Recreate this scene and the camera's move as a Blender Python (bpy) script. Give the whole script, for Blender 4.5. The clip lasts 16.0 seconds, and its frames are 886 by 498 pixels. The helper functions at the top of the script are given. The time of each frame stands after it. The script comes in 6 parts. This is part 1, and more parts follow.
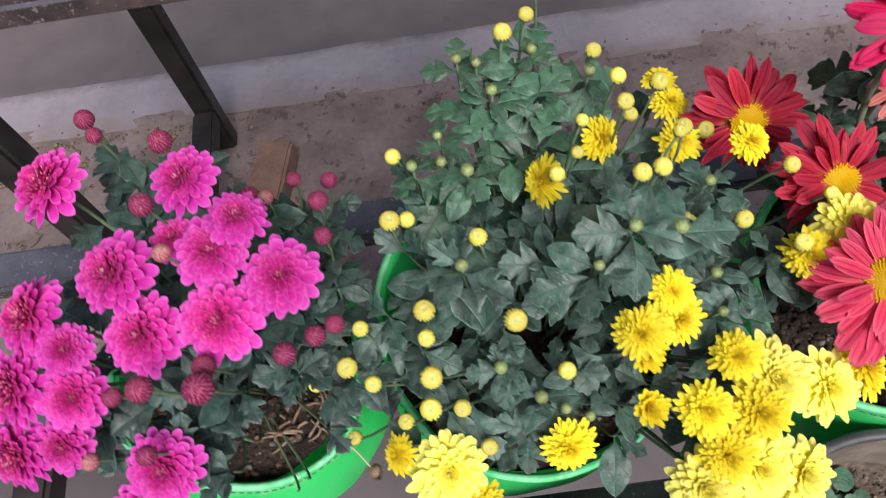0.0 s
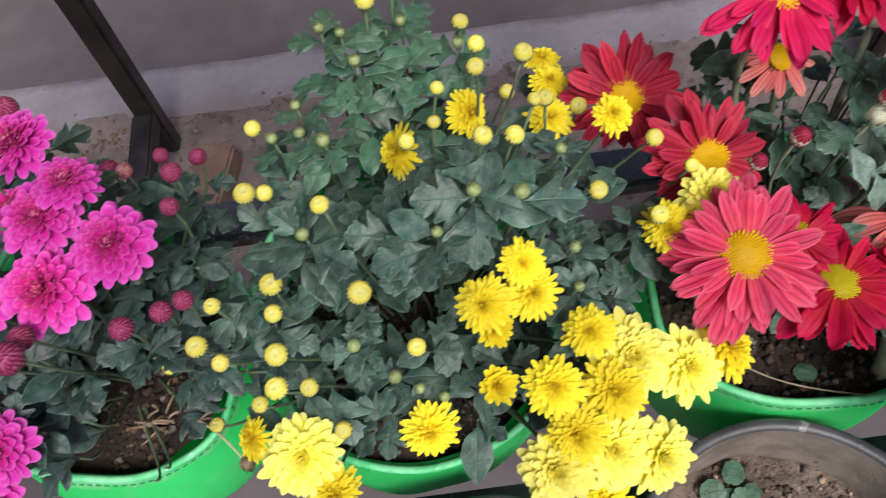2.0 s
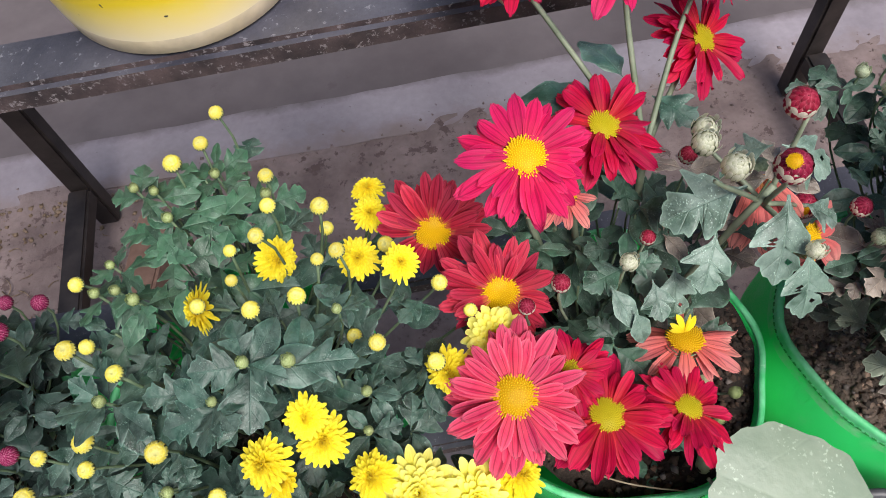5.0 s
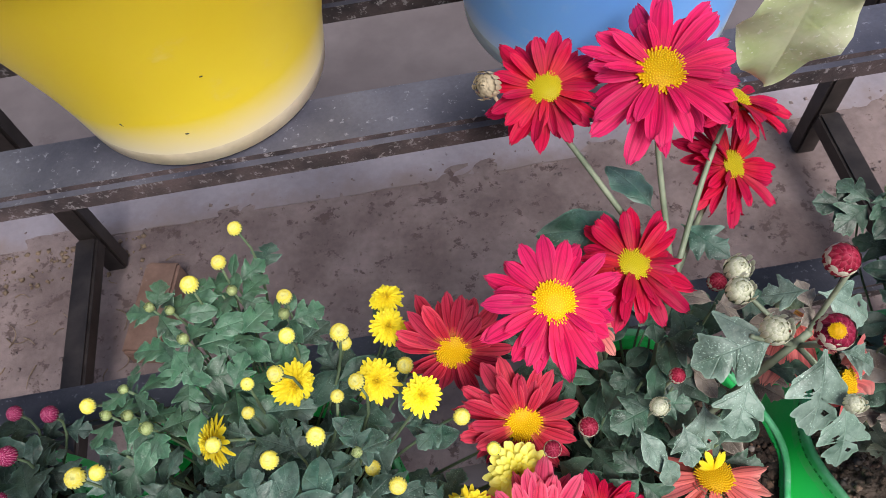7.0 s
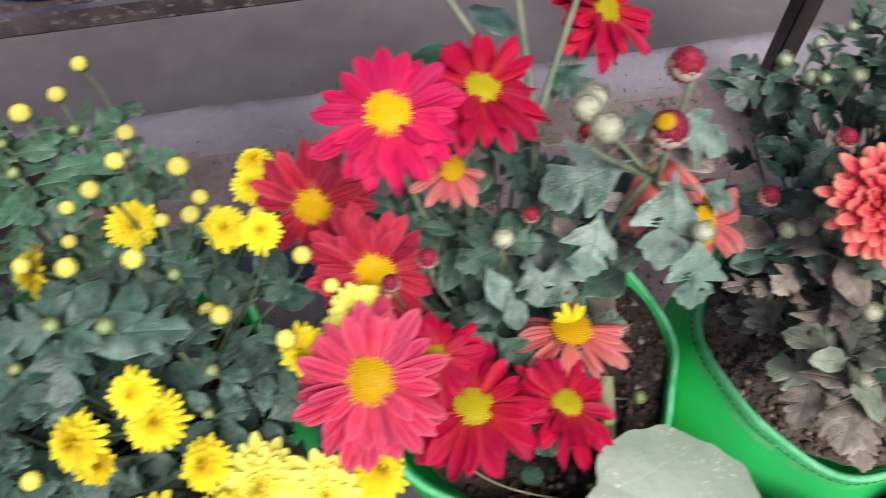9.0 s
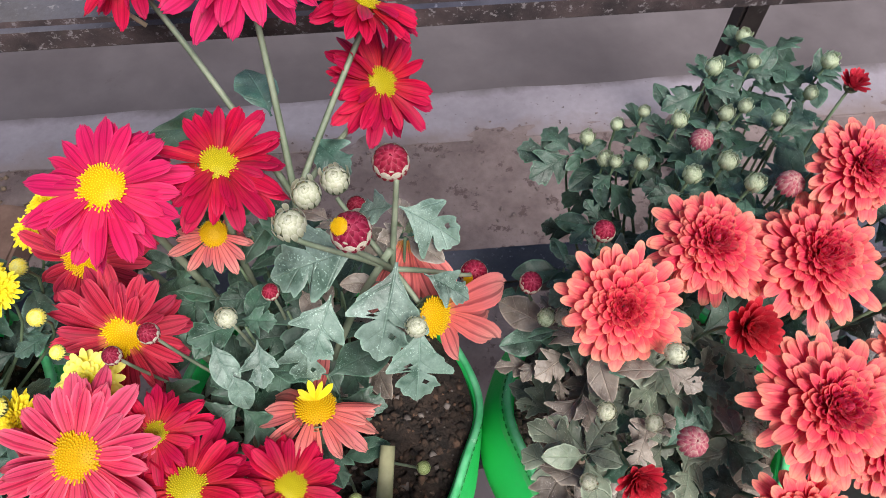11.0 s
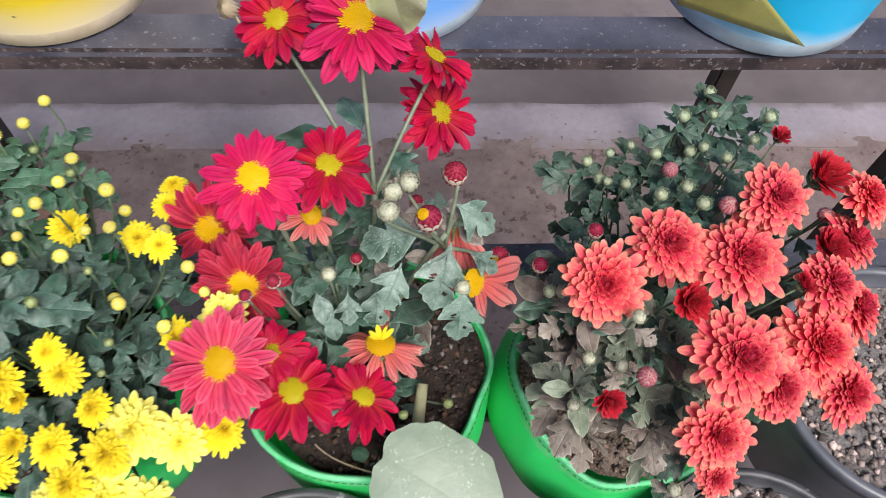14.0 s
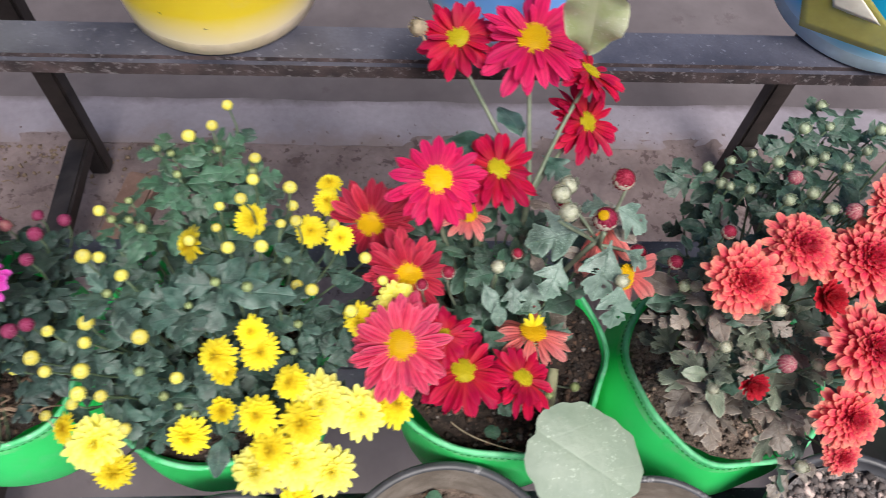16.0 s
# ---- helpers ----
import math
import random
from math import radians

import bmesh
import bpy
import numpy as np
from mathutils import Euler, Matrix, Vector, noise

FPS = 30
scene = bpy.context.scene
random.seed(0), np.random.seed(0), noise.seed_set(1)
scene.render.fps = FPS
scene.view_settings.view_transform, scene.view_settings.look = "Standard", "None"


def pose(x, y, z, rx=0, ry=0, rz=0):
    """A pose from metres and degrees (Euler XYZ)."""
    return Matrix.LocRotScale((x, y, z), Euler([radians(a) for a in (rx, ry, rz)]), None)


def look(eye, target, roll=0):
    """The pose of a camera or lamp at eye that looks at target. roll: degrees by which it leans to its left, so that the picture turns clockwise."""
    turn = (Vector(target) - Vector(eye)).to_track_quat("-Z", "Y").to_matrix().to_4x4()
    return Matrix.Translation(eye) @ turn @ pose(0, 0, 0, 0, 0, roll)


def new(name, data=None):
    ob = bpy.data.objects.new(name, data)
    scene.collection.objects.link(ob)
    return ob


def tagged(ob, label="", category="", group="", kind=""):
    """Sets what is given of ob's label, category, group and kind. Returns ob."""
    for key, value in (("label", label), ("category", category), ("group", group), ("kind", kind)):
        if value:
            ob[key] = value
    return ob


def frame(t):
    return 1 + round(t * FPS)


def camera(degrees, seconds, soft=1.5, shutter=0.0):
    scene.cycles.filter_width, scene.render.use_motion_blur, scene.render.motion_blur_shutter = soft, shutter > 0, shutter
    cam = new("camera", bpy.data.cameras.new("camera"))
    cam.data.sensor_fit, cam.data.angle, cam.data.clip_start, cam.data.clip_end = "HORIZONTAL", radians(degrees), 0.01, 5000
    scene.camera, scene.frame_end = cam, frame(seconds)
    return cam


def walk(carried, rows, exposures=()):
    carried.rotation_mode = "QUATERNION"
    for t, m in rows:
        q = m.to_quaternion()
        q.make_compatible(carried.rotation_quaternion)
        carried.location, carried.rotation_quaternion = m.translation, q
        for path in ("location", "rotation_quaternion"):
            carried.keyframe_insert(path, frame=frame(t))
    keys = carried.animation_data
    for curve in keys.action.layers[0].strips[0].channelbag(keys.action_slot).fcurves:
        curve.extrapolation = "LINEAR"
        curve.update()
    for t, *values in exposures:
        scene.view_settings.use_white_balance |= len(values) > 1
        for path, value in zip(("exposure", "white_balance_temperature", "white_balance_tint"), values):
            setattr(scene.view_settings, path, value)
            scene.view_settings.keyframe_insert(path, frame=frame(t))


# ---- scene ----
cam = camera(60.9, 16.0, soft=0.5, shutter=0.5)
PATH = [
    (0.0, 0.0064, -0.0004, 1.3285, 25.81, 5.20, -6.48),
    (0.5, 0.0310, -0.0327, 1.3019, 27.96, 5.52, -5.01),
    (1.0, 0.0431, -0.0311, 1.2901, 27.78, 5.24, -5.56),
    (1.5, 0.0566, -0.0296, 1.2924, 27.37, 3.62, -6.03),
    (2.0, 0.0733, -0.0242, 1.2955, 27.31, 3.58, -6.73),
    (2.5, 0.1168, -0.0115, 1.3165, 28.23, 2.97, -8.33),
    (3.0, 0.1519, -0.0031, 1.3250, 28.63, 3.83, -8.95),
    (3.5, 0.1754, -0.0005, 1.3383, 28.43, 4.36, -9.64),
    (6.0, 0.2014, 0.0472, 1.3583, 28.57, 4.81, -9.56),
    (6.5, 0.2011, 0.0717, 1.3687, 29.76, 5.39, -9.18),
    (7.0, 0.1994, 0.0742, 1.3737, 30.12, 4.31, -8.75),
    (7.5, 0.1975, 0.0458, 1.3561, 29.61, 2.98, -8.24),
    (8.0, 0.1975, 0.0048, 1.3400, 31.21, 1.45, -6.07),
    (8.5, 0.2004, -0.0082, 1.3208, 30.81, 1.09, -5.89),
    (9.0, 0.2620, -0.0029, 1.2983, 30.08, 2.29, -7.89),
    (9.5, 0.3396, 0.0111, 1.2951, 29.76, 0.81, -9.72),
    (12.0, 0.4228, 0.0203, 1.3225, 30.78, -1.10, -2.99),
    (12.5, 0.4447, 0.0007, 1.3236, 30.25, -1.36, -3.45),
    (13.0, 0.4453, -0.0039, 1.3286, 29.79, -1.60, -2.83),
    (13.5, 0.3797, -0.0331, 1.4021, 30.41, -1.81, -2.31),
    (14.0, 0.3545, -0.0712, 1.4457, 30.52, -2.77, -2.60),
    (14.5, 0.2961, -0.1093, 1.4978, 31.57, -2.95, -1.98),
    (15.0, 0.2267, -0.1194, 1.5185, 31.69, -3.36, -2.06),
    (15.5, 0.1855, -0.1216, 1.5211, 30.94, -2.48, -0.99),
    (16.0, 0.2286, -0.0975, 1.4942, 30.02, -2.89, -1.43),
]
walk(cam, [(t, pose(x, y, z, rx, ry, rz)) for t, x, y, z, rx, ry, rz in PATH],
     [(0.0, 0.92), (1.0, 0.84), (2.5, 0.78), (3.5, 0.88), (6.0, 1.06), (8.5, 1.04), (9.0, 0.98), (9.5, 1.10), (12.0, 1.14), (13.0, 1.14), (14.0, 1.04), (16.0, 1.0)])

# ---- sky and light ----
world = bpy.data.worlds.new("sky")
scene.world = world
world.use_nodes = True
wn = world.node_tree
sky = wn.nodes.new("ShaderNodeTexSky")
sky.sky_type = "NISHITA"
sky.sun_disc = False
sky.sun_elevation = radians(56)
sky.sun_rotation = radians(150)
sky.air_density, sky.dust_density = 1.0, 4.0
wn.links.new(sky.outputs[0], wn.nodes["Background"].inputs[0])
wn.nodes["Background"].inputs[1].default_value = 0.050
sun_data = bpy.data.lights.new("sun", "SUN")
sun_data.energy, sun_data.angle, sun_data.color = 2.5, radians(26), (1.0, 0.96, 0.93)
sun = new("sun", sun_data)
sun.matrix_world = look((0.5, -1.7, 2.65), (0, 0, 0))


# ---- materials ----
def shader(name, rough=0.6, metal=0.0):
    m = bpy.data.materials.new(name)
    m.use_nodes = True
    nt = m.node_tree
    b = nt.nodes["Principled BSDF"]
    b.inputs["Roughness"].default_value = rough
    b.inputs["Metallic"].default_value = metal
    return m, nt, b


def node(nt, kind, **values):
    n = nt.nodes.new(kind)
    for key, value in values.items():
        n.inputs[key].default_value = value
    return n


def coords(nt, kind="Object"):
    return nt.nodes.new("ShaderNodeTexCoord").outputs[kind]


def noise_of(nt, scale, detail=4.0, vector=None, rough=0.55):
    n = node(nt, "ShaderNodeTexNoise", Scale=scale, Detail=detail, Roughness=rough)
    if vector is not None:
        nt.links.new(vector, n.inputs["Vector"])
    return n.outputs["Fac"]


def ramp(nt, fac, stops):
    r = nt.nodes.new("ShaderNodeValToRGB")
    e = r.color_ramp.elements
    while len(e) < len(stops):
        e.new(0.5)
    for el, (at, col) in zip(e, stops):
        el.position = at
        el.color = (*col, 1) if len(col) == 3 else col
    nt.links.new(fac, r.inputs[0])
    return r.outputs[0]


def mix(nt, fac, a, b, blend="MIX"):
    n = nt.nodes.new("ShaderNodeMix")
    n.data_type, n.blend_type = "RGBA", blend
    for sock, v in ((n.inputs[0], fac), (n.inputs[6], a), (n.inputs[7], b)):
        if isinstance(v, (int, float)):
            sock.default_value = v
        elif isinstance(v, tuple):
            sock.default_value = (*v, 1)
        else:
            nt.links.new(v, sock)
    return n.outputs[2]


def maths(nt, op, a, b=0.0):
    n = nt.nodes.new("ShaderNodeMath")
    n.operation = op
    for sock, v in ((n.inputs[0], a), (n.inputs[1], b)):
        if isinstance(v, (int, float)):
            sock.default_value = v
        else:
            nt.links.new(v, sock)
    return n.outputs[0]


def bump(nt, b, height, strength=0.3, distance=0.002):
    n = node(nt, "ShaderNodeBump", Strength=strength, Distance=distance)
    nt.links.new(height, n.inputs["Height"])
    nt.links.new(n.outputs[0], b.inputs["Normal"])


def varied(nt, col, amount=0.35, hue=0.008):
    """Brightness and hue drift from piece to piece."""
    rnd = nt.nodes.new("ShaderNodeObjectInfo").outputs["Random"]
    h = nt.nodes.new("ShaderNodeHueSaturation")
    nt.links.new(col, h.inputs["Color"])
    nt.links.new(maths(nt, "MULTIPLY_ADD", rnd, amount), h.inputs["Value"])
    h.inputs["Value"].links[0].from_node.inputs[2].default_value = 1.0 - amount / 2
    nt.links.new(maths(nt, "MULTIPLY_ADD", rnd, hue), h.inputs["Hue"])
    h.inputs["Hue"].links[0].from_node.inputs[2].default_value = 0.5 - hue / 2
    return h.outputs[0]


def uv_parts(nt):
    s = nt.nodes.new("ShaderNodeSeparateXYZ")
    nt.links.new(coords(nt, "UV"), s.inputs[0])
    return s.outputs[0], s.outputs[1]


def second_map(nt):
    t = nt.nodes.new("ShaderNodeUVMap")
    t.uv_map = "Tint"
    sep = nt.nodes.new("ShaderNodeSeparateXYZ")
    nt.links.new(t.outputs[0], sep.inputs[0])
    return sep.outputs[0]


def leaf_material(name, dark, light, dust, dusty, vein=0.42, margin=0.45, gloss=0.34):
    """Leaf colour with sunken veins, a pale thin margin, a film of dust and white specks; the UV map is the blade's own plan."""
    m, nt, b = shader(name, 0.44)
    u, v = uv_parts(nt)
    x = maths(nt, "ABSOLUTE", maths(nt, "SUBTRACT", u, 0.5))
    rnd = maths(nt, "ADD", nt.nodes.new("ShaderNodeObjectInfo").outputs["Random"], nt.nodes.new("ShaderNodeNewGeometry").outputs["Random Per Island"])
    place = nt.nodes.new("ShaderNodeCombineXYZ")
    for k, val in enumerate((u, v, maths(nt, "MULTIPLY", rnd, 40))):
        nt.links.new(val, place.inputs[k])
    uv = place.outputs[0]
    col = mix(nt, ramp(nt, noise_of(nt, 3, 4, uv), [(0.35, (0, 0, 0)), (0.65, (1, 1, 1))]), dark, light)
    wander = maths(nt, "MULTIPLY", maths(nt, "SUBTRACT", noise_of(nt, 4, 2, uv), 0.5), 0.05)
    lines = ramp(nt, x, [(0.004, (1, 1, 1)), (0.016, (0, 0, 0))])
    for start, slope in ((0.20, 0.80), (0.46, 0.75), (0.66, 1.1)):
        d = maths(nt, "ABSOLUTE", maths(nt, "ADD", wander, maths(nt, "SUBTRACT", maths(nt, "SUBTRACT", v, start), maths(nt, "MULTIPLY", x, slope))))
        lines = maths(nt, "MAXIMUM", lines, maths(nt, "MULTIPLY", ramp(nt, d, [(0.004, (1, 1, 1)), (0.015, (0, 0, 0))]), 0.6))
    col = mix(nt, maths(nt, "MULTIPLY", lines, vein), col, tuple(min(1, c * 2.0) for c in light))
    h = nt.nodes.new("ShaderNodeHueSaturation")
    nt.links.new(col, h.inputs["Color"])
    bright = nt.nodes.new("ShaderNodeMapRange")
    nt.links.new(rnd, bright.inputs[0])
    bright.inputs[2].default_value, bright.inputs[3].default_value, bright.inputs[4].default_value = 2.0, 0.30, 1.55
    nt.links.new(bright.outputs[0], h.inputs["Value"])
    col = h.outputs[0]
    film = maths(nt, "MULTIPLY", ramp(nt, noise_of(nt, 2.2, 6, uv, 0.7), [(0.36, (0, 0, 0)), (0.72, (1, 1, 1))]), dusty)
    col = mix(nt, film, col, dust)
    col = mix(nt, maths(nt, "MULTIPLY", ramp(nt, second_map(nt), [(0.86, (0, 0, 0)), (1.0, (1, 1, 1))]), margin), col, tuple(min(1, 0.05 + c * 2.6) for c in light))
    specks = ramp(nt, noise_of(nt, 42, 3, uv), [(0.60, (0, 0, 0)), (0.65, (1, 1, 1))])
    near = maths(nt, "MULTIPLY", specks, ramp(nt, noise_of(nt, 3.5, 3, uv), [(0.45, (0, 0, 0)), (0.62, (1, 1, 1))]))
    col = mix(nt, maths(nt, "MULTIPLY", near, min(0.45, 0.10 + dusty * 0.6)), col, tuple(min(1, c * 2.0) for c in dust))
    nt.links.new(col, b.inputs["Base Color"])
    bump(nt, b, maths(nt, "ADD", noise_of(nt, 7, 4, uv), maths(nt, "MULTIPLY", lines, -2.0 * vein)), 0.5, 0.0018)
    b.inputs["Specular IOR Level"].default_value = gloss
    return m


def petal_material(name, stops, streak=0.25, rough=0.5, vary=0.2, inner=None, edge=0.0, edge_colour=(0.9, 0.6, 0.8), groove=0.0):
    """stops: colours from the petal's base to its tip; inner: the young middle petals' tint; edge: how pale the petal's margin is."""
    m, nt, b = shader(name, rough)
    u, v = uv_parts(nt)
    ob = coords(nt)
    jitter = maths(nt, "ADD", v, maths(nt, "MULTIPLY", maths(nt, "SUBTRACT", noise_of(nt, 5, 3, ob), 0.5), 0.3))
    col = ramp(nt, jitter, stops)
    if inner:
        col = mix(nt, maths(nt, "MULTIPLY", maths(nt, "SUBTRACT", 1.0, second_map(nt)), 0.8), col, inner)
    across = nt.nodes.new("ShaderNodeCombineXYZ")
    for k, val in enumerate((maths(nt, "MULTIPLY", u, 9.0), maths(nt, "MULTIPLY", v, 0.9), nt.nodes.new("ShaderNodeObjectInfo").outputs["Random"])):
        nt.links.new(val, across.inputs[k])
    fib = noise_of(nt, 1.6, 3, across.outputs[0])
    col = mix(nt, streak, col, ramp(nt, fib, [(0.32, (0.42, 0.42, 0.42)), (0.62, (1, 1, 1))]), "MULTIPLY")
    if groove:
        wander = maths(nt, "ADD", u, maths(nt, "MULTIPLY", maths(nt, "SUBTRACT", noise_of(nt, 2.5, 2, across.outputs[0]), 0.5), 0.12))
        side = maths(nt, "ABSOLUTE", maths(nt, "SUBTRACT", maths(nt, "ABSOLUTE", maths(nt, "SUBTRACT", wander, 0.5)), 0.19))
        line = maths(nt, "MULTIPLY", ramp(nt, side, [(0.02, (1, 1, 1)), (0.07, (0, 0, 0))]), groove)
        col = mix(nt, line, col, mix(nt, 1.0, col, (0.45, 0.35, 0.40), "MULTIPLY"))
    if edge:
        d = maths(nt, "ABSOLUTE", maths(nt, "SUBTRACT", u, 0.5))
        far = maths(nt, "MAXIMUM", ramp(nt, d, [(0.34, (0, 0, 0)), (0.5, (1, 1, 1))]), ramp(nt, v, [(0.86, (0, 0, 0)), (1.0, (1, 1, 1))]))
        col = mix(nt, maths(nt, "MULTIPLY", far, edge), col, edge_colour)
    col = varied(nt, col, vary)
    nt.links.new(col, b.inputs["Base Color"])
    b.inputs["Specular IOR Level"].default_value = 0.2
    b.inputs["Sheen Weight"].default_value = 0.03
    bump(nt, b, fib, 0.35, 0.0012)
    out = nt.nodes["Material Output"]
    tr = node(nt, "ShaderNodeBsdfTranslucent")
    nt.links.new(col, tr.inputs[0])
    ms = nt.nodes.new("ShaderNodeMixShader")
    ms.inputs[0].default_value = 0.38
    nt.links.new(b.outputs[0], ms.inputs[1])
    nt.links.new(tr.outputs[0], ms.inputs[2])
    nt.links.new(ms.outputs[0], out.inputs[0])
    return m


def rough_material(name, c1, c2, scale, rough=0.85, c3=None, fine=90, relief=0.5, depth=0.004, metal=0.0, spot=0.62, crumbs=False):
    m, nt, b = shader(name, rough, metal)
    ob = coords(nt)
    col = mix(nt, ramp(nt, noise_of(nt, scale, 6, ob), [(0.35, (0, 0, 0)), (0.65, (1, 1, 1))]), c1, c2)
    col = mix(nt, 0.5, col, ramp(nt, noise_of(nt, fine, 5, ob), [(0.25, (0.55, 0.55, 0.55)), (0.75, (1.0, 1.0, 1.0))]), "MULTIPLY")
    if c3:
        col = mix(nt, ramp(nt, noise_of(nt, fine * 0.45, 7, ob, 0.7), [(spot, (0, 0, 0)), (spot + 0.05, (1, 1, 1))]), col, c3)
    if crumbs:
        each = nt.nodes.new("ShaderNodeNewGeometry").outputs["Random Per Island"]
        col = mix(nt, 1.0, col, ramp(nt, each, [(0.0, (0.35, 0.33, 0.32)), (0.7, (1.2, 1.1, 1.0)), (1.0, (3.2, 2.8, 2.5))]), "MULTIPLY")
    nt.links.new(col, b.inputs["Base Color"])
    bump(nt, b, noise_of(nt, fine, 6, ob, 0.65), relief, depth)
    return m


LEAF_Y = leaf_material("dark_green_leaf", (0.008, 0.026, 0.019), (0.027, 0.074, 0.054), (0.20, 0.285, 0.250), 0.40, 0.10)
LEAF_SHOOT = leaf_material("fresh_green_leaf", (0.015, 0.050, 0.029), (0.034, 0.100, 0.056), (0.17, 0.25, 0.20), 0.30, 0.10)
LEAF_M = leaf_material("blue_green_leaf", (0.006, 0.019, 0.015), (0.019, 0.050, 0.040), (0.15, 0.21, 0.20), 0.34, 0.10)
LEAF_R = leaf_material("dusty_leaf", (0.030, 0.064, 0.046), (0.080, 0.135, 0.102), (0.28, 0.38, 0.33), 0.70, 0.3)
LEAF_C = leaf_material("coral_plant_leaf", (0.012, 0.036, 0.021), (0.036, 0.090, 0.056), (0.18, 0.25, 0.215), 0.38, 0.10)
LEAF_OLIVE = leaf_material("olive_ageing_leaf", (0.075, 0.105, 0.070), (0.165, 0.205, 0.145), (0.30, 0.31, 0.25), 0.45, 0.3)
LEAF_OLD = leaf_material("withering_leaf", (0.105, 0.080, 0.066), (0.20, 0.168, 0.135), (0.34, 0.31, 0.28), 0.45)
LEAF_PALE = leaf_material("pale_round_leaf", (0.15, 0.21, 0.15), (0.19, 0.25, 0.18), (0.30, 0.36, 0.29), 0.35, 0.05)
PEBBLE = rough_material("pale_grit", (0.07, 0.055, 0.05), (0.20, 0.17, 0.155), 60, 0.9, relief=0.3, depth=0.001)
STEM = rough_material("green_stem", (0.08, 0.13, 0.07), (0.14, 0.20, 0.115), 60, 0.6, relief=0.2, depth=0.0005)
STEM_PALE = rough_material("pale_stem", (0.13, 0.17, 0.11), (0.23, 0.27, 0.19), 60, 0.6, relief=0.2, depth=0.0005)
STEM_DRY = rough_material("dry_stem", (0.30, 0.24, 0.16), (0.45, 0.38, 0.26), 60, 0.8, relief=0.3, depth=0.0006)
TWIG = rough_material("brown_twig", (0.14, 0.09, 0.06), (0.32, 0.23, 0.16), 80, 0.85, relief=0.3, depth=0.0005)
STEM_CUT = rough_material("pale_woody_stem", (0.30, 0.30, 0.17), (0.46, 0.45, 0.28), 40, 0.8, c3=(0.22, 0.17, 0.10), fine=90, relief=0.5, depth=0.0012, spot=0.62)
CALYX = rough_material("calyx", (0.14, 0.20, 0.10), (0.30, 0.36, 0.22), 6, 0.6, relief=0.3, depth=0.001, fine=14)
CALYX_PALE = rough_material("pale_calyx", (0.46, 0.42, 0.33), (0.66, 0.60, 0.50), 6, 0.6, relief=0.3, depth=0.001, fine=14)

RED = petal_material("red_petal", [(0.0, (0.92, 0.54, 0.05)), (0.07, (0.86, 0.28, 0.08)), (0.16, (0.74, 0.028, 0.11)), (0.55, (0.74, 0.010, 0.12)), (1.0, (0.79, 0.022, 0.15))], 0.5, vary=0.35, edge=0.14, edge_colour=(0.88, 0.12, 0.30), groove=0.5)
RED_PINK = petal_material("pinkish_red_petal", [(0.0, (0.92, 0.60, 0.05)), (0.10, (0.88, 0.36, 0.14)), (0.22, (0.78, 0.070, 0.13)), (0.6, (0.76, 0.038, 0.13)), (1.0, (0.82, 0.10, 0.20))], 0.55, vary=0.35, edge=0.4, edge_colour=(0.88, 0.24, 0.34), groove=0.8)
RED_DARK = petal_material("crimson_petal", [(0.0, (0.82, 0.40, 0.03)), (0.08, (0.56, 0.03, 0.035)), (0.6, (0.55, 0.003, 0.052)), (1.0, (0.62, 0.008, 0.078))], 0.5, vary=0.35, edge=0.06, edge_colour=(0.80, 0.06, 0.18), groove=0.5)
RED_FADED = petal_material("faded_petal", [(0.0, (0.84, 0.45, 0.10)), (0.14, (0.80, 0.17, 0.14)), (0.6, (0.80, 0.20, 0.20)), (1.0, (0.82, 0.34, 0.30))], 0.4, groove=0.75)
RED_BRICK = petal_material("brick_red_petal", [(0.0, (0.85, 0.45, 0.03)), (0.16, (0.74, 0.20, 0.06)), (0.35, (0.56, 0.024, 0.06)), (1.0, (0.60, 0.035, 0.095))], 0.6, vary=0.4, edge=0.25, edge_colour=(0.78, 0.14, 0.19), groove=0.7)
MAGENTA = petal_material("magenta_petal", [(0.0, (0.42, 0.006, 0.18)), (0.4, (0.58, 0.014, 0.30)), (0.75, (0.70, 0.035, 0.45)), (1.0, (0.77, 0.085, 0.58))], 0.25, inner=(0.60, 0.010, 0.22), edge=0.36, edge_colour=(0.86, 0.28, 0.72))
MAGENTA_BUD = petal_material("purple_bud_petal", [(0.0, (0.14, 0.004, 0.040)), (0.5, (0.30, 0.012, 0.09)), (1.0, (0.46, 0.06, 0.19))], 0.3, edge=0.85, edge_colour=(0.74, 0.32, 0.46))
MAGENTA_EYE = petal_material("curled_middle_petal", [(0.0, (0.40, 0.004, 0.12)), (0.55, (0.60, 0.016, 0.22)), (0.82, (0.84, 0.22, 0.42)), (1.0, (0.90, 0.48, 0.54))], 0.1)
CORAL = petal_material("coral_petal", [(0.0, (0.63, 0.012, 0.055)), (0.35, (0.79, 0.025, 0.100)), (0.62, (0.84, 0.057, 0.132)), (0.82, (0.88, 0.155, 0.170)), (1.0, (0.91, 0.39, 0.27))], 0.25, inner=(0.72, 0.012, 0.085), edge=0.18, edge_colour=(0.92, 0.42, 0.28), groove=0.25)
CORAL_DARK = petal_material("dark_red_petal", [(0.0, (0.34, 0.004, 0.014)), (0.6, (0.54, 0.008, 0.03)), (1.0, (0.66, 0.04, 0.06))], 0.25, edge=0.3, edge_colour=(0.74, 0.10, 0.11))
CORAL_EYE = petal_material("coral_middle_petal", [(0.0, (0.56, 0.008, 0.05)), (0.6, (0.78, 0.022, 0.10)), (1.0, (0.86, 0.09, 0.16))], 0.2)
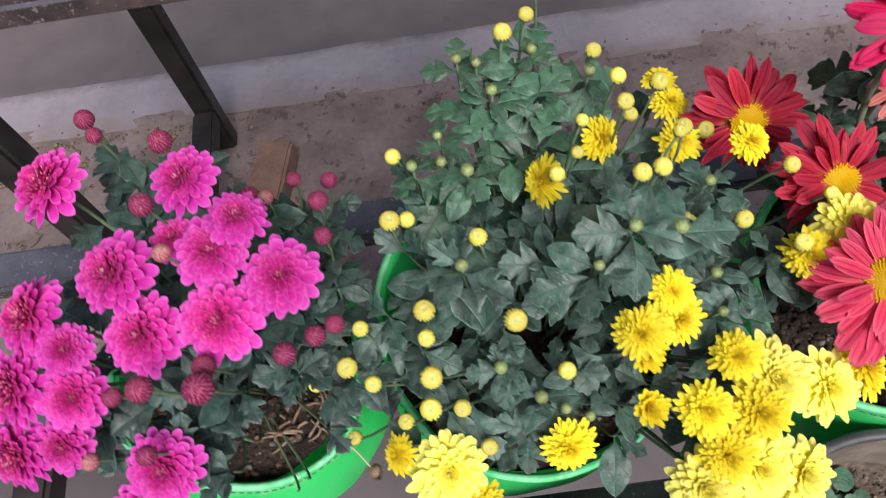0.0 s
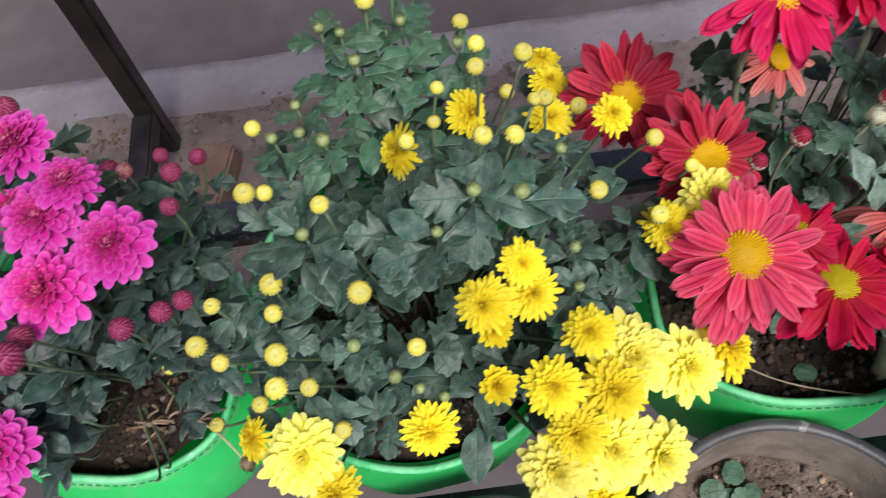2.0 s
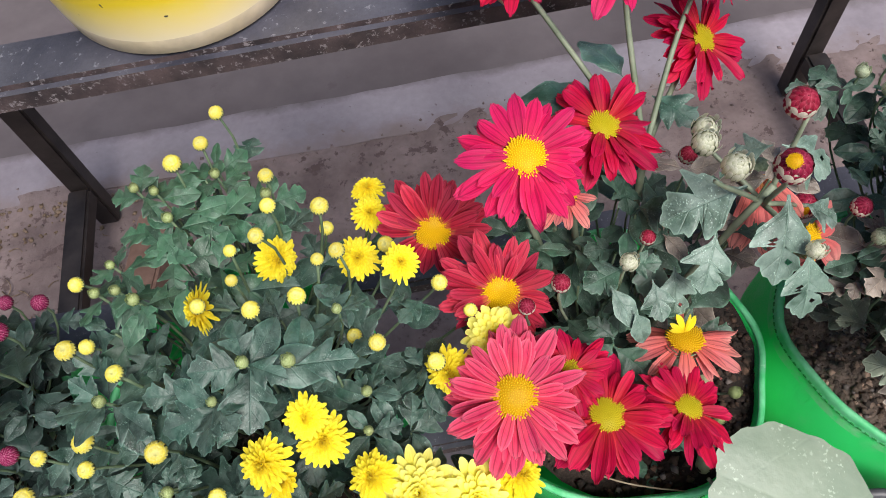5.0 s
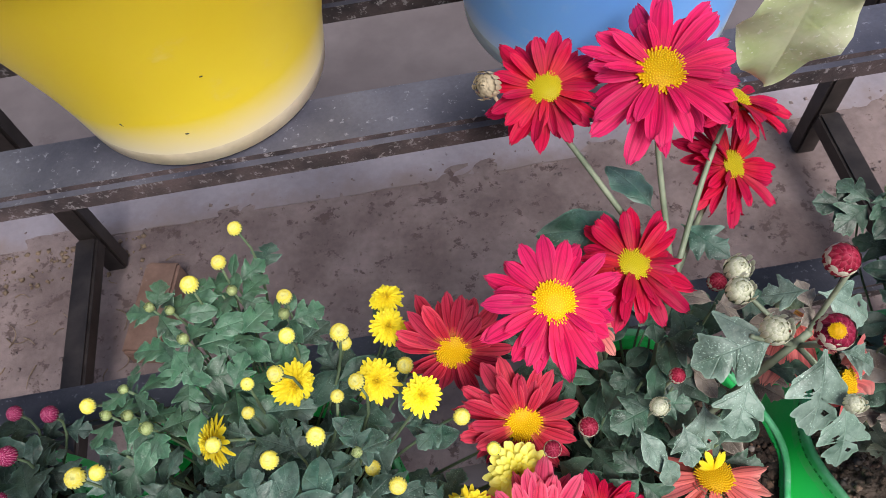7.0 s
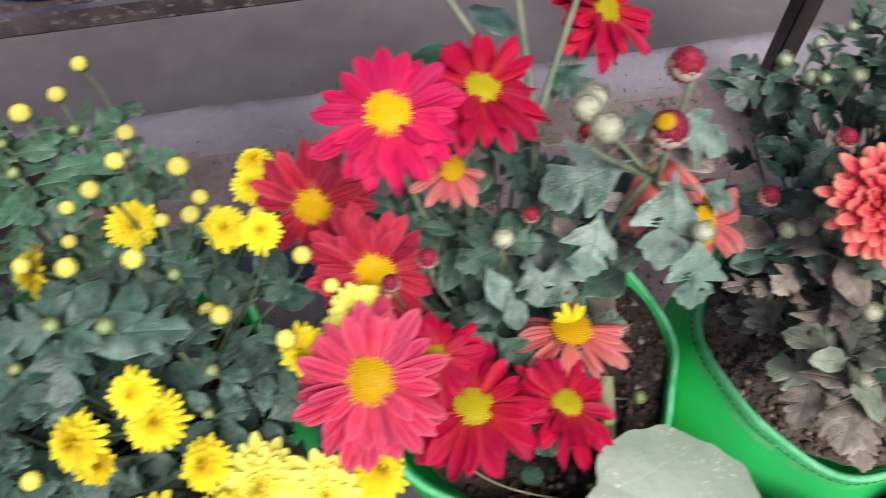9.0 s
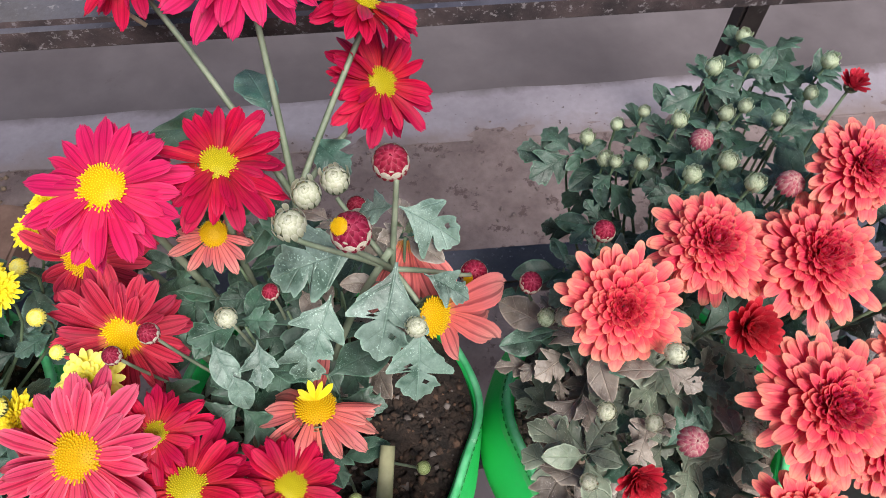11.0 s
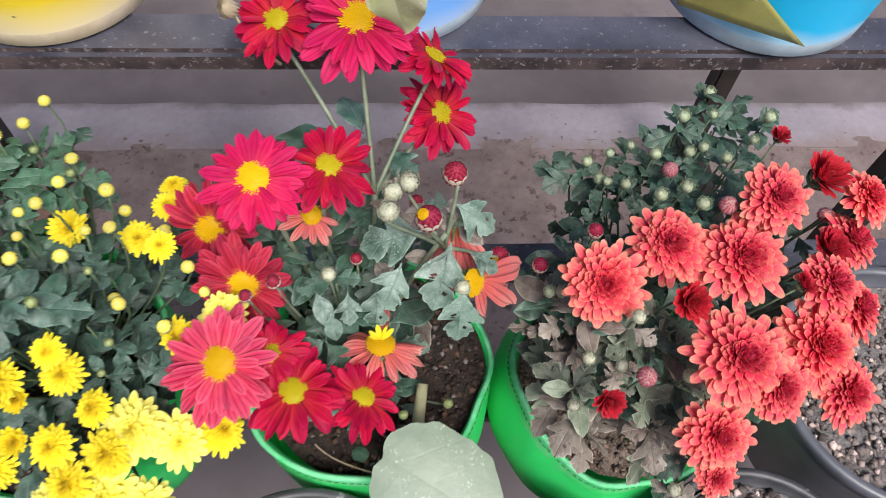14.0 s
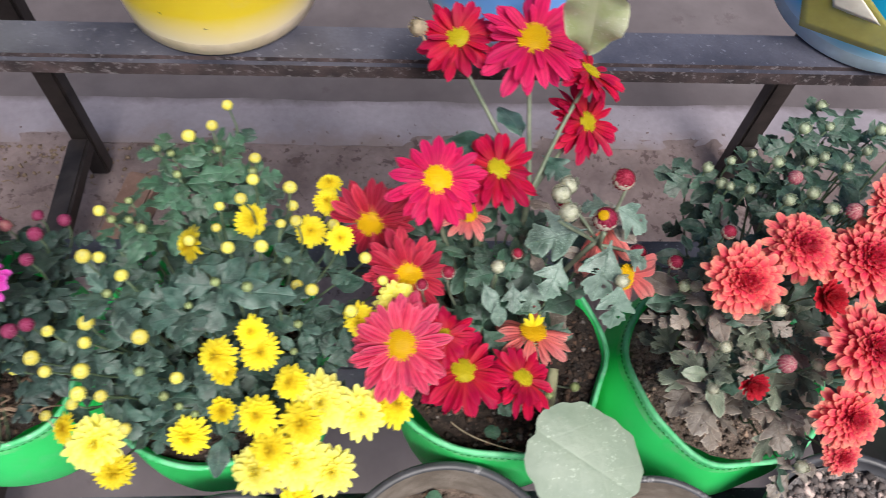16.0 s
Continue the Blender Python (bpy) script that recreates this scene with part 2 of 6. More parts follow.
YELLOW = petal_material("yellow_petal", [(0.0, (0.86, 0.58, 0.002)), (0.4, (0.93, 0.74, 0.01)), (1.0, (0.95, 0.83, 0.045))], 0.22, edge=0.25, edge_colour=(0.97, 0.90, 0.16))
YELLOW_PALE = petal_material("lemon_petal", [(0.0, (0.88, 0.66, 0.01)), (0.4, (0.95, 0.86, 0.06)), (1.0, (0.97, 0.94, 0.28))], 0.15)
YELLOW_BUD = petal_material("yellow_bud_petal", [(0.0, (0.80, 0.80, 0.34)), (0.25, (0.82, 0.78, 0.20)), (0.5, (0.84, 0.73, 0.06)), (1.0, (0.84, 0.79, 0.22))], 0.2, edge=0.4, edge_colour=(0.90, 0.88, 0.40))
GREEN_BUD = petal_material("green_bud_petal", [(0.0, (0.24, 0.34, 0.10)), (0.6, (0.40, 0.50, 0.20)), (1.0, (0.58, 0.66, 0.34))], 0.35, edge=0.5, edge_colour=(0.66, 0.72, 0.46))
PALE_BUD = petal_material("pale_green_bud_petal", [(0.0, (0.26, 0.34, 0.16)), (0.55, (0.44, 0.52, 0.33)), (1.0, (0.66, 0.72, 0.54))], 0.3, edge=0.5, edge_colour=(0.72, 0.77, 0.62))
WHITE_BUD = petal_material("white_bud_petal", [(0.0, (0.40, 0.42, 0.26)), (0.6, (0.58, 0.60, 0.44)), (1.0, (0.74, 0.74, 0.62))], 0.25, edge=0.5, edge_colour=(0.80, 0.80, 0.70))
PINK_BUD = petal_material("pink_bud_petal", [(0.0, (0.40, 0.04, 0.10)), (0.5, (0.52, 0.16, 0.20)), (1.0, (0.62, 0.36, 0.34))], 0.3, edge=0.6, edge_colour=(0.74, 0.58, 0.50))
RED_BUD = petal_material("red_bud_petal", [(0.0, (0.18, 0.004, 0.02)), (0.5, (0.34, 0.012, 0.05)), (1.0, (0.50, 0.05, 0.11))], 0.4, edge=0.4, edge_colour=(0.66, 0.16, 0.22))
DISC = petal_material("yellow_disc", [(0.0, (0.70, 0.38, 0.0)), (0.5, (0.88, 0.55, 0.004)), (1.0, (0.93, 0.70, 0.02))], 0.25)
DISC_GREEN = petal_material("young_disc", [(0.0, (0.42, 0.38, 0.01)), (0.5, (0.60, 0.50, 0.01)), (1.0, (0.82, 0.66, 0.03))], 0.25)


def bag_material():
    m, nt, b = shader("green_bag_fabric", 0.42)
    u, v = uv_parts(nt)
    ob = coords(nt)
    base = mix(nt, ramp(nt, noise_of(nt, 9, 5, ob), [(0.3, (0, 0, 0)), (0.7, (1, 1, 1))]), (0.030, 0.70, 0.15), (0.055, 0.86, 0.23))
    worn = maths(nt, "MULTIPLY", maths(nt, "GREATER_THAN", v, 0.9), ramp(nt, noise_of(nt, 60, 6, ob, 0.7), [(0.42, (0, 0, 0)), (0.6, (1, 1, 1))]))
    col = mix(nt, maths(nt, "MULTIPLY", worn, 0.55), base, (0.35, 0.66, 0.40))
    dust = ramp(nt, noise_of(nt, 22, 7, ob, 0.7), [(0.55, (0, 0, 0)), (0.8, (1, 1, 1))])
    col = mix(nt, maths(nt, "MULTIPLY", dust, 0.5), col, (0.26, 0.66, 0.36))
    nt.links.new(col, b.inputs["Base Color"])
    w1 = node(nt, "ShaderNodeTexWave", Scale=420.0)
    w1.bands_direction = "Z"
    nt.links.new(ob, w1.inputs[0])
    bump(nt, b, maths(nt, "ADD", w1.outputs["Fac"], maths(nt, "MULTIPLY", noise_of(nt, 35, 4, ob), 4)), 0.25, 0.0012)
    glow = node(nt, "ShaderNodeBsdfTranslucent")
    nt.links.new(col, glow.inputs[0])
    both = nt.nodes.new("ShaderNodeMixShader")
    both.inputs[0].default_value = 0.22
    nt.links.new(b.outputs[0], both.inputs[1])
    nt.links.new(glow.outputs[0], both.inputs[2])
    nt.links.new(both.outputs[0], nt.nodes["Material Output"].inputs[0])
    return m


BAG = bag_material()
RIM = rough_material("worn_bag_hem", (0.06, 0.52, 0.18), (0.22, 0.68, 0.37), 40, 0.6, c3=(0.40, 0.68, 0.48), fine=150, relief=0.4, depth=0.001, spot=0.62)
STITCH = rough_material("dark_thread", (0.008, 0.22, 0.04), (0.012, 0.30, 0.06), 80, 0.8)
SOIL = rough_material("dark_potting_soil", (0.014, 0.009, 0.007), (0.052, 0.032, 0.023), 60, 0.95, c3=(0.14, 0.095, 0.072), fine=220, relief=1.0, depth=0.008, spot=0.61)
SOIL_BITS = rough_material("dark_soil_crumb", (0.020, 0.013, 0.010), (0.062, 0.039, 0.028), 60, 0.95, fine=220, relief=0.8, depth=0.004, crumbs=True)
SOIL_LIGHT = rough_material("grey_brown_soil", (0.13, 0.096, 0.074), (0.29, 0.22, 0.18), 50, 0.95, c3=(0.36, 0.31, 0.27), fine=140, relief=1.0, depth=0.010, spot=0.62)
LIGHT_BITS = rough_material("brown_soil_crumb", (0.11, 0.085, 0.068), (0.20, 0.16, 0.135), 60, 0.95, fine=220, relief=0.8, depth=0.004, crumbs=True)
ASH = rough_material("ashy_soil", (0.15, 0.13, 0.13), (0.30, 0.28, 0.28), 60, 0.95, c3=(0.06, 0.05, 0.05), fine=200, relief=1.0, depth=0.008)
ASH_BITS = rough_material("ashy_lump", (0.15, 0.132, 0.135), (0.29, 0.262, 0.268), 60, 0.95, fine=200, relief=0.8, depth=0.004, crumbs=True)
BITS = {SOIL: SOIL_BITS, SOIL_LIGHT: LIGHT_BITS, ASH: ASH_BITS}
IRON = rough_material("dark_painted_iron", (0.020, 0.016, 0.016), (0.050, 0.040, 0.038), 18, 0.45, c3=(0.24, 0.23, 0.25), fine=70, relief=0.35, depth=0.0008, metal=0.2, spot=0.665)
# Scuffs, plus the sky's blue-grey sheen on up-facing sides put into the colour.
IRON_TOP = rough_material("scuffed_sheen_iron", (0.040, 0.041, 0.060), (0.115, 0.115, 0.150), 10, 0.42, c3=(0.20, 0.20, 0.24), fine=330, relief=0.35, depth=0.0007, metal=0.15, spot=0.60)
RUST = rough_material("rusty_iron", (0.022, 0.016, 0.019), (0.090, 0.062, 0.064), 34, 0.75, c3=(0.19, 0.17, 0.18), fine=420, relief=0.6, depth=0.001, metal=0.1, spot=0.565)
CONCRETE = rough_material("brown_concrete", (0.108, 0.088, 0.094), (0.150, 0.126, 0.134), 3.0, 0.75, c3=(0.105, 0.085, 0.090), fine=14, relief=0.2, depth=0.002, spot=0.62)
EARTH = rough_material("trodden_earth", (0.168, 0.122, 0.118), (0.270, 0.206, 0.200), 9.0, 0.95, c3=(0.105, 0.072, 0.068), fine=70, relief=0.6, depth=0.005, spot=0.57)


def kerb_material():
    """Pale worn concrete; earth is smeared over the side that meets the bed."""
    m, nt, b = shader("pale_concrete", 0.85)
    ob = coords(nt)
    col = mix(nt, ramp(nt, noise_of(nt, 5, 6, ob), [(0.3, (0, 0, 0)), (0.7, (1, 1, 1))]), (0.250, 0.220, 0.252), (0.345, 0.306, 0.348))
    col = mix(nt, 0.4, col, ramp(nt, noise_of(nt, 60, 6, ob), [(0.25, (0.6, 0.6, 0.6)), (0.75, (1, 1, 1))]), "MULTIPLY")
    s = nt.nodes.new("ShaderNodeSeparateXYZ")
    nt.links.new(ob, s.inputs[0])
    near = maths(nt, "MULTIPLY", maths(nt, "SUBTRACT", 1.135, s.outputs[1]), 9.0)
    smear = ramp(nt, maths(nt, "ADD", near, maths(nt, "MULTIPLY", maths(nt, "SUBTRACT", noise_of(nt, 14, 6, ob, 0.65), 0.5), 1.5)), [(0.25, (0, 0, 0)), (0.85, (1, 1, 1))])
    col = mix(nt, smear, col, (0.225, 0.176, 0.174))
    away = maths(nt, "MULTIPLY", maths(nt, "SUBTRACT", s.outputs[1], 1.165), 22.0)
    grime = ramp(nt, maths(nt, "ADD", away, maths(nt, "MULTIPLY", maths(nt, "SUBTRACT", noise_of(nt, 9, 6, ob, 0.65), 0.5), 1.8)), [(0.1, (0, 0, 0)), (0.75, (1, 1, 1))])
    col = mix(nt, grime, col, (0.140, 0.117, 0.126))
    spots = maths(nt, "MULTIPLY", ramp(nt, noise_of(nt, 75, 4, ob, 0.6), [(0.66, (0, 0, 0)), (0.70, (1, 1, 1))]), ramp(nt, noise_of(nt, 4, 3, ob), [(0.48, (0, 0, 0)), (0.60, (1, 1, 1))]))
    col = mix(nt, spots, col, (0.085, 0.062, 0.060))
    nt.links.new(col, b.inputs["Base Color"])
    bump(nt, b, noise_of(nt, 60, 6, ob), 0.3, 0.002)
    return m


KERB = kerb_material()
BRICK = rough_material("old_brick", (0.180, 0.102, 0.078), (0.25, 0.150, 0.116), 20, 0.9, c3=(0.26, 0.20, 0.18), fine=90, relief=0.6, depth=0.002)
BLACK_POT = rough_material("black_plastic_pot", (0.030, 0.031, 0.037), (0.080, 0.082, 0.095), 25, 0.48, c3=(0.20, 0.195, 0.205), fine=90, relief=0.2, depth=0.001, spot=0.59)
GREY_POT = rough_material("grey_plastic_pot", (0.075, 0.080, 0.100), (0.13, 0.138, 0.165), 18, 0.4, c3=(0.24, 0.24, 0.25), fine=60, relief=0.2, depth=0.001, spot=0.66)
CRUST = rough_material("earth_crust_on_pot", (0.13, 0.105, 0.085), (0.24, 0.205, 0.175), 30, 0.9, c3=(0.06, 0.045, 0.04), fine=110, relief=0.6, depth=0.002)


def sprayed_material(name, c1, c2, foot, low, high):
    """Plastic pot whose colour was sprayed over a pale ground that shows at the foot, with faint scuffs and a few dark specks."""
    m, nt, b = shader(name, 0.34)
    ob = coords(nt)
    col = mix(nt, ramp(nt, noise_of(nt, 6, 4, ob), [(0.3, (0, 0, 0)), (0.7, (1, 1, 1))]), c1, c2)
    sep = nt.nodes.new("ShaderNodeSeparateXYZ")
    nt.links.new(ob, sep.inputs[0])
    level = nt.nodes.new("ShaderNodeMapRange")
    nt.links.new(maths(nt, "ADD", sep.outputs[2], maths(nt, "MULTIPLY", maths(nt, "SUBTRACT", noise_of(nt, 14, 4, ob), 0.5), 0.022)), level.inputs[0])
    level.inputs[1].default_value, level.inputs[2].default_value = low, high
    col = mix(nt, level.outputs[0], foot, col)
    col = mix(nt, maths(nt, "MULTIPLY", ramp(nt, noise_of(nt, 26, 6, ob, 0.7), [(0.58, (0, 0, 0)), (0.75, (1, 1, 1))]), 0.22), col, foot)
    col = mix(nt, ramp(nt, noise_of(nt, 120, 2, ob), [(0.765, (0, 0, 0)), (0.78, (1, 1, 1))]), col, (0.05, 0.04, 0.03))
    nt.links.new(col, b.inputs["Base Color"])
    bump(nt, b, noise_of(nt, 40, 4, ob), 0.06, 0.0005)
    return m


POT_YELLOW = sprayed_material("yellow_sprayed_pot", (0.86, 0.62, 0.02), (0.90, 0.69, 0.04), (0.80, 0.70, 0.50), 0.014, 0.055)
POT_CREAM = rough_material("cream_pot_foot", (0.72, 0.60, 0.40), (0.80, 0.68, 0.50), 20, 0.4, relief=0.1, depth=0.0005)
POT_BLUE = sprayed_material("periwinkle_sprayed_pot", (0.13, 0.36, 0.88), (0.19, 0.44, 0.92), (0.46, 0.58, 0.80), 0.010, 0.04)
POT_CYAN = sprayed_material("sky_blue_sprayed_pot", (0.01, 0.40, 0.74), (0.02, 0.46, 0.82), (0.50, 0.63, 0.74), 0.010, 0.035)
POT_PALE = rough_material("pale_blue_pot_foot", (0.42, 0.55, 0.66), (0.52, 0.63, 0.72), 16, 0.4, relief=0.1, depth=0.0005)
POT_LIME = rough_material("lime_pot", (0.42, 0.58, 0.10), (0.52, 0.66, 0.18), 10, 0.3, relief=0.08, depth=0.0005)
WRAP = rough_material("olive_plastic_wrap", (0.36, 0.32, 0.06), (0.46, 0.41, 0.11), 14, 0.3, relief=0.3, depth=0.002)
film_nodes = WRAP.node_tree
film_mix = film_nodes.nodes.new("ShaderNodeMixShader")
film_mix.inputs[0].default_value = 0.25
film_nodes.links.new(film_nodes.nodes["Principled BSDF"].outputs[0], film_mix.inputs[1])
film_nodes.links.new(film_nodes.nodes.new("ShaderNodeBsdfTransparent").outputs[0], film_mix.inputs[2])
film_nodes.links.new(film_mix.outputs[0], film_nodes.nodes["Material Output"].inputs[0])
PAPER = rough_material("cream_paper", (0.74, 0.70, 0.60), (0.82, 0.78, 0.68), 14, 0.6, relief=0.1, depth=0.001)


# ---- mesh helpers ----
rng = random.Random(7)


def mesh_of(name, verts, faces, mats, uvs=None, slots=None, smooth=True, tints=None):
    me = bpy.data.meshes.new(name)
    me.from_pydata([tuple(v) for v in verts], [], faces)
    for m in mats if isinstance(mats, (list, tuple)) else [mats]:
        me.materials.append(m)
    if slots:
        me.polygons.foreach_set("material_index", slots)
    if uvs:
        layer = me.uv_layers.new(name="UVMap")
        idx = np.empty(len(me.loops), dtype=np.int32)
        me.loops.foreach_get("vertex_index", idx)
        layer.data.foreach_set("uv", np.asarray(uvs, dtype=np.float32)[idx].ravel())
        if tints:
            second = me.uv_layers.new(name="Tint")
            second.data.foreach_set("uv", np.repeat(np.asarray(tints, dtype=np.float32)[idx], 2))
    me.polygons.foreach_set("use_smooth", [smooth] * len(faces))
    me.update()
    return me


def thing(name, label, category, group="", at=(0, 0, 0), kind=""):
    ob = new(name)
    ob.empty_display_size = 0.02
    ob.location = at
    return tagged(ob, label, category, group, kind)


def put(name, me, parent, m=None, label=""):
    """Links a mesh as a part; m is its pose in the world, parents being unturned."""
    ob = new(name, me)
    if m is not None:
        ob.matrix_basis = m
    if parent is not None:
        ob.parent = parent
        off = Matrix.Identity(4)
        p = parent
        off = p.matrix_basis.copy()
        while p.parent is not None:
            p = p.parent
            off = p.matrix_basis @ off
        ob.matrix_basis = off.inverted() @ (m if m is not None else Matrix.Identity(4))
    return tagged(ob, label)


def frame_of(at, z, x_hint=None, size=1.0):
    """A pose at a place whose local z points along z."""
    z = Vector(z).normalized()
    x = Vector(x_hint) if x_hint is not None else Vector((1, 0, 0))
    x = (x - x.dot(z) * z)
    x = x.normalized() if x.length > 1e-4 else z.orthogonal().normalized()
    y = z.cross(x)
    return Matrix(((x.x * size, y.x * size, z.x * size, at[0]), (x.y * size, y.y * size, z.y * size, at[1]), (x.z * size, y.z * size, z.z * size, at[2]), (0, 0, 0, 1)))


def box_data(lo, hi, bevel=0.002):
    bm = bmesh.new()
    bmesh.ops.create_cube(bm, size=1.0)
    for v in bm.verts:
        v.co = Vector([(lo[i] + hi[i]) / 2 + v.co[i] * (hi[i] - lo[i]) for i in range(3)])
    if bevel:
        bmesh.ops.bevel(bm, geom=bm.edges[:], offset=bevel, segments=2, affect="EDGES")
    return bm


def box_mesh(name, lo, hi, mat, bevel=0.002, top=None, front=None):
    bm = box_data(lo, hi, bevel)
    me = bpy.data.meshes.new(name)
    for m in (mat, top or mat, front or mat):
        me.materials.append(m)
    for f in bm.faces:
        f.normal_update()
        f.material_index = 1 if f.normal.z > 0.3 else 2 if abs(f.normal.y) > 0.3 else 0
    bm.to_mesh(me)
    bm.free()
    return me


def lathe(name, profile, mats, seg=48, slot_of=None, wobble=None, uv=False):
    """A turned shape from (radius, height) pairs."""
    verts, faces, slots, uvs = [], [], [], []
    n = len(profile)
    for i, (r, z) in enumerate(profile):
        for k in range(seg):
            a = 2 * math.pi * k / seg
            rr, zz = wobble(a, r, z, i) if wobble else (r, z)
            verts.append((rr * math.cos(a), rr * math.sin(a), zz))
            uvs.append((k / seg, i / (n - 1)))
    for i in range(n - 1):
        for k in range(seg):
            k2 = (k + 1) % seg
            faces.append((i * seg + k, i * seg + k2, (i + 1) * seg + k2, (i + 1) * seg + k))
            slots.append(slot_of(i) if slot_of else 0)
    return mesh_of(name, verts, faces, mats, uvs, slots)


def tube(name, pts, r0, r1, mat, seg=6):
    verts, faces = [], []
    n = len(pts)
    prev = Vector((1, 0, 0))
    for i, p in enumerate(pts):
        d = (pts[min(i + 1, n - 1)] - pts[max(i - 1, 0)]).normalized()
        prev = (prev - prev.dot(d) * d).normalized() if (prev - prev.dot(d) * d).length > 1e-5 else d.orthogonal().normalized()
        y = d.cross(prev)
        r = r0 + (r1 - r0) * i / (n - 1)
        for k in range(seg):
            a = 2 * math.pi * k / seg
            verts.append(p + (prev * math.cos(a) + y * math.sin(a)) * r)
    for i in range(n - 1):
        for k in range(seg):
            k2 = (k + 1) % seg
            faces.append((i * seg + k, i * seg + k2, (i + 1) * seg + k2, (i + 1) * seg + k))
    faces.append(tuple(range(seg))[::-1])
    faces.append(tuple((n - 1) * seg + k for k in range(seg)))
    return mesh_of(name, verts, faces, mat)


def bezier(p0, p1, p2, p3, n=9):
    out = []
    for i in range(n):
        t = i / (n - 1)
        out.append(p0 * (1 - t) ** 3 + p1 * 3 * t * (1 - t) ** 2 + p2 * 3 * t * t * (1 - t) + p3 * t ** 3)
    return out


# ---- the setting: ground, kerb, earth ----
def sheet(name, x0, x1, y0, y1, z, nx, ny, mat, relief=0.0, freq=8.0, thick=0.0):
    verts, faces = [], []
    for j in range(ny + 1):
        for i in range(nx + 1):
            x, y = x0 + (x1 - x0) * i / nx, y0 + (y1 - y0) * j / ny
            edge = min(1, i, j, nx - i, ny - j)
            h = relief * edge * (noise.noise((x * freq, y * freq, 0)) + 0.5 * noise.noise((x * freq * 3.1, y * freq * 3.1, 5)) + 0.35 * noise.noise((x * freq * 9, y * freq * 9, 9)))
            verts.append((x, y, z + h))
    for j in range(ny):
        for i in range(nx):
            a = j * (nx + 1) + i
            faces.append((a, a + 1, a + nx + 2, a + nx + 1))
    return mesh_of(name, verts, faces, mat)


tagged(new("ground", sheet("ground", -300, 300, -300, 300, 0.0, 2, 2, CONCRETE)), "smooth brown-grey concrete yard floor, stained", "ground", kind="structure")
tagged(new("earth_bed", sheet("earth_bed", -3.2, 3.6, 0.42, 1.085, 0.012, 300, 60, EARTH, 0.006, 9.0)), "trodden reddish-brown earth strip under the stand", "ground", kind="structure")
kb = box_data((-3.2, 1.045, -0.03), (3.6, 1.195, 0.0135), 0.004)
bmesh.ops.subdivide_edges(kb, edges=[e for e in kb.edges if abs(e.verts[0].co.x - e.verts[1].co.x) > 1], cuts=120)
for v in kb.verts:
    v.co.y += 0.010 * noise.noise((v.co.x * 3.0, 0, 2)) + 0.004 * noise.noise((v.co.x * 14.0, 0, 4))
    v.co.z += 0.003 * noise.noise((v.co.x * 5.0, v.co.y * 9, 7))
kme = bpy.data.meshes.new("kerb")
kb.to_mesh(kme)
kb.free()
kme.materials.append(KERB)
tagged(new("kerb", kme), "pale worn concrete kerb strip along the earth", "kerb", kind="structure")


def clods(name, count, area, size, mat, height):
    """Loose crumbs scattered over a surface, joined."""
    verts, faces = [], []
    base = [Vector(v) for v in ((1, 0, 0), (-1, 0, 0), (0, 1, 0), (0, -1, 0), (0, 0, 1), (0, 0, -1))]
    tri = ((0, 2, 4), (2, 1, 4), (1, 3, 4), (3, 0, 4), (2, 0, 5), (1, 2, 5), (3, 1, 5), (0, 3, 5))
    for _ in range(count):
        x, y = area()
        s = size * (0.4 + 1.2 * rng.random() ** 2)
        o = len(verts)
        turn = Euler((rng.random() * 3, rng.random() * 3, rng.random() * 6)).to_matrix()
        for b in base:
            q = turn @ (b * s * (0.6 + 0.7 * rng.random()))
            verts.append((x + q.x, y + q.y, height(x, y) + s * 0.3 + q.z * 0.75))
        faces += [(a + o, b + o, c + o) for a, b, c in tri]
    return mesh_of(name, verts, faces, mat)


tagged(new("earth_crumbs", clods("earth_crumbs", 1400, lambda: (rng.uniform(-1.2, 1.6), rng.uniform(0.45, 1.10)), 0.0038, EARTH, lambda x, y: 0.012)), "small crumbs and pebbles lying on the earth", "gravel", kind="stuff")


def litter_area():
    return rng.uniform(-1.15, -0.42), 1.035 - 0.09 * rng.random() ** 2.2


tagged(new("leaf_mould", clods("leaf_mould", 300, litter_area, 0.0055, TWIG, lambda x, y: 0.012)), "dark rotted leaf crumbs along the foot of the kerb", "debris", kind="stuff")
rootlets = random.Random(17)
V, F = [], []
for k in range(46):
    x, y, turn = rootlets.uniform(-1.05, -0.36), rootlets.uniform(0.72, 0.98), rootlets.uniform(0, 6.28)
    reach = rootlets.uniform(0.02, 0.06)
    ends = [Vector((x, y, 0.017)), Vector((x + reach * math.cos(turn), y + reach * math.sin(turn), 0.018))]
    bend = Vector((-math.sin(turn), math.cos(turn), 0)) * reach * rootlets.uniform(-0.6, 0.6)
    me = tube("root", bezier(ends[0], ends[0].lerp(ends[1], 0.33) + bend, ends[0].lerp(ends[1], 0.66) + bend + Vector((0, 0, 0.004)), ends[1], 8), 0.0016, 0.0007, TWIG, 5)
    o = len(V)
    V += [tuple(v.co) for v in me.vertices]
    F += [tuple(i + o for i in p.vertices) for p in me.polygons]
    bpy.data.meshes.remove(me)
tagged(new("rootlets", mesh_of("rootlets", V, F, TWIG)), "thin brown roots and twigs scattered over the earth", "debris", kind="stuff")


# ---- the plant stand ----
stand = thing("plant_stand", "dark painted iron stepped plant stand, rusty and scuffed", "plant stand")


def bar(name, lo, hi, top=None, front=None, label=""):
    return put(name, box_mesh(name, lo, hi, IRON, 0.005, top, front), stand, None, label)


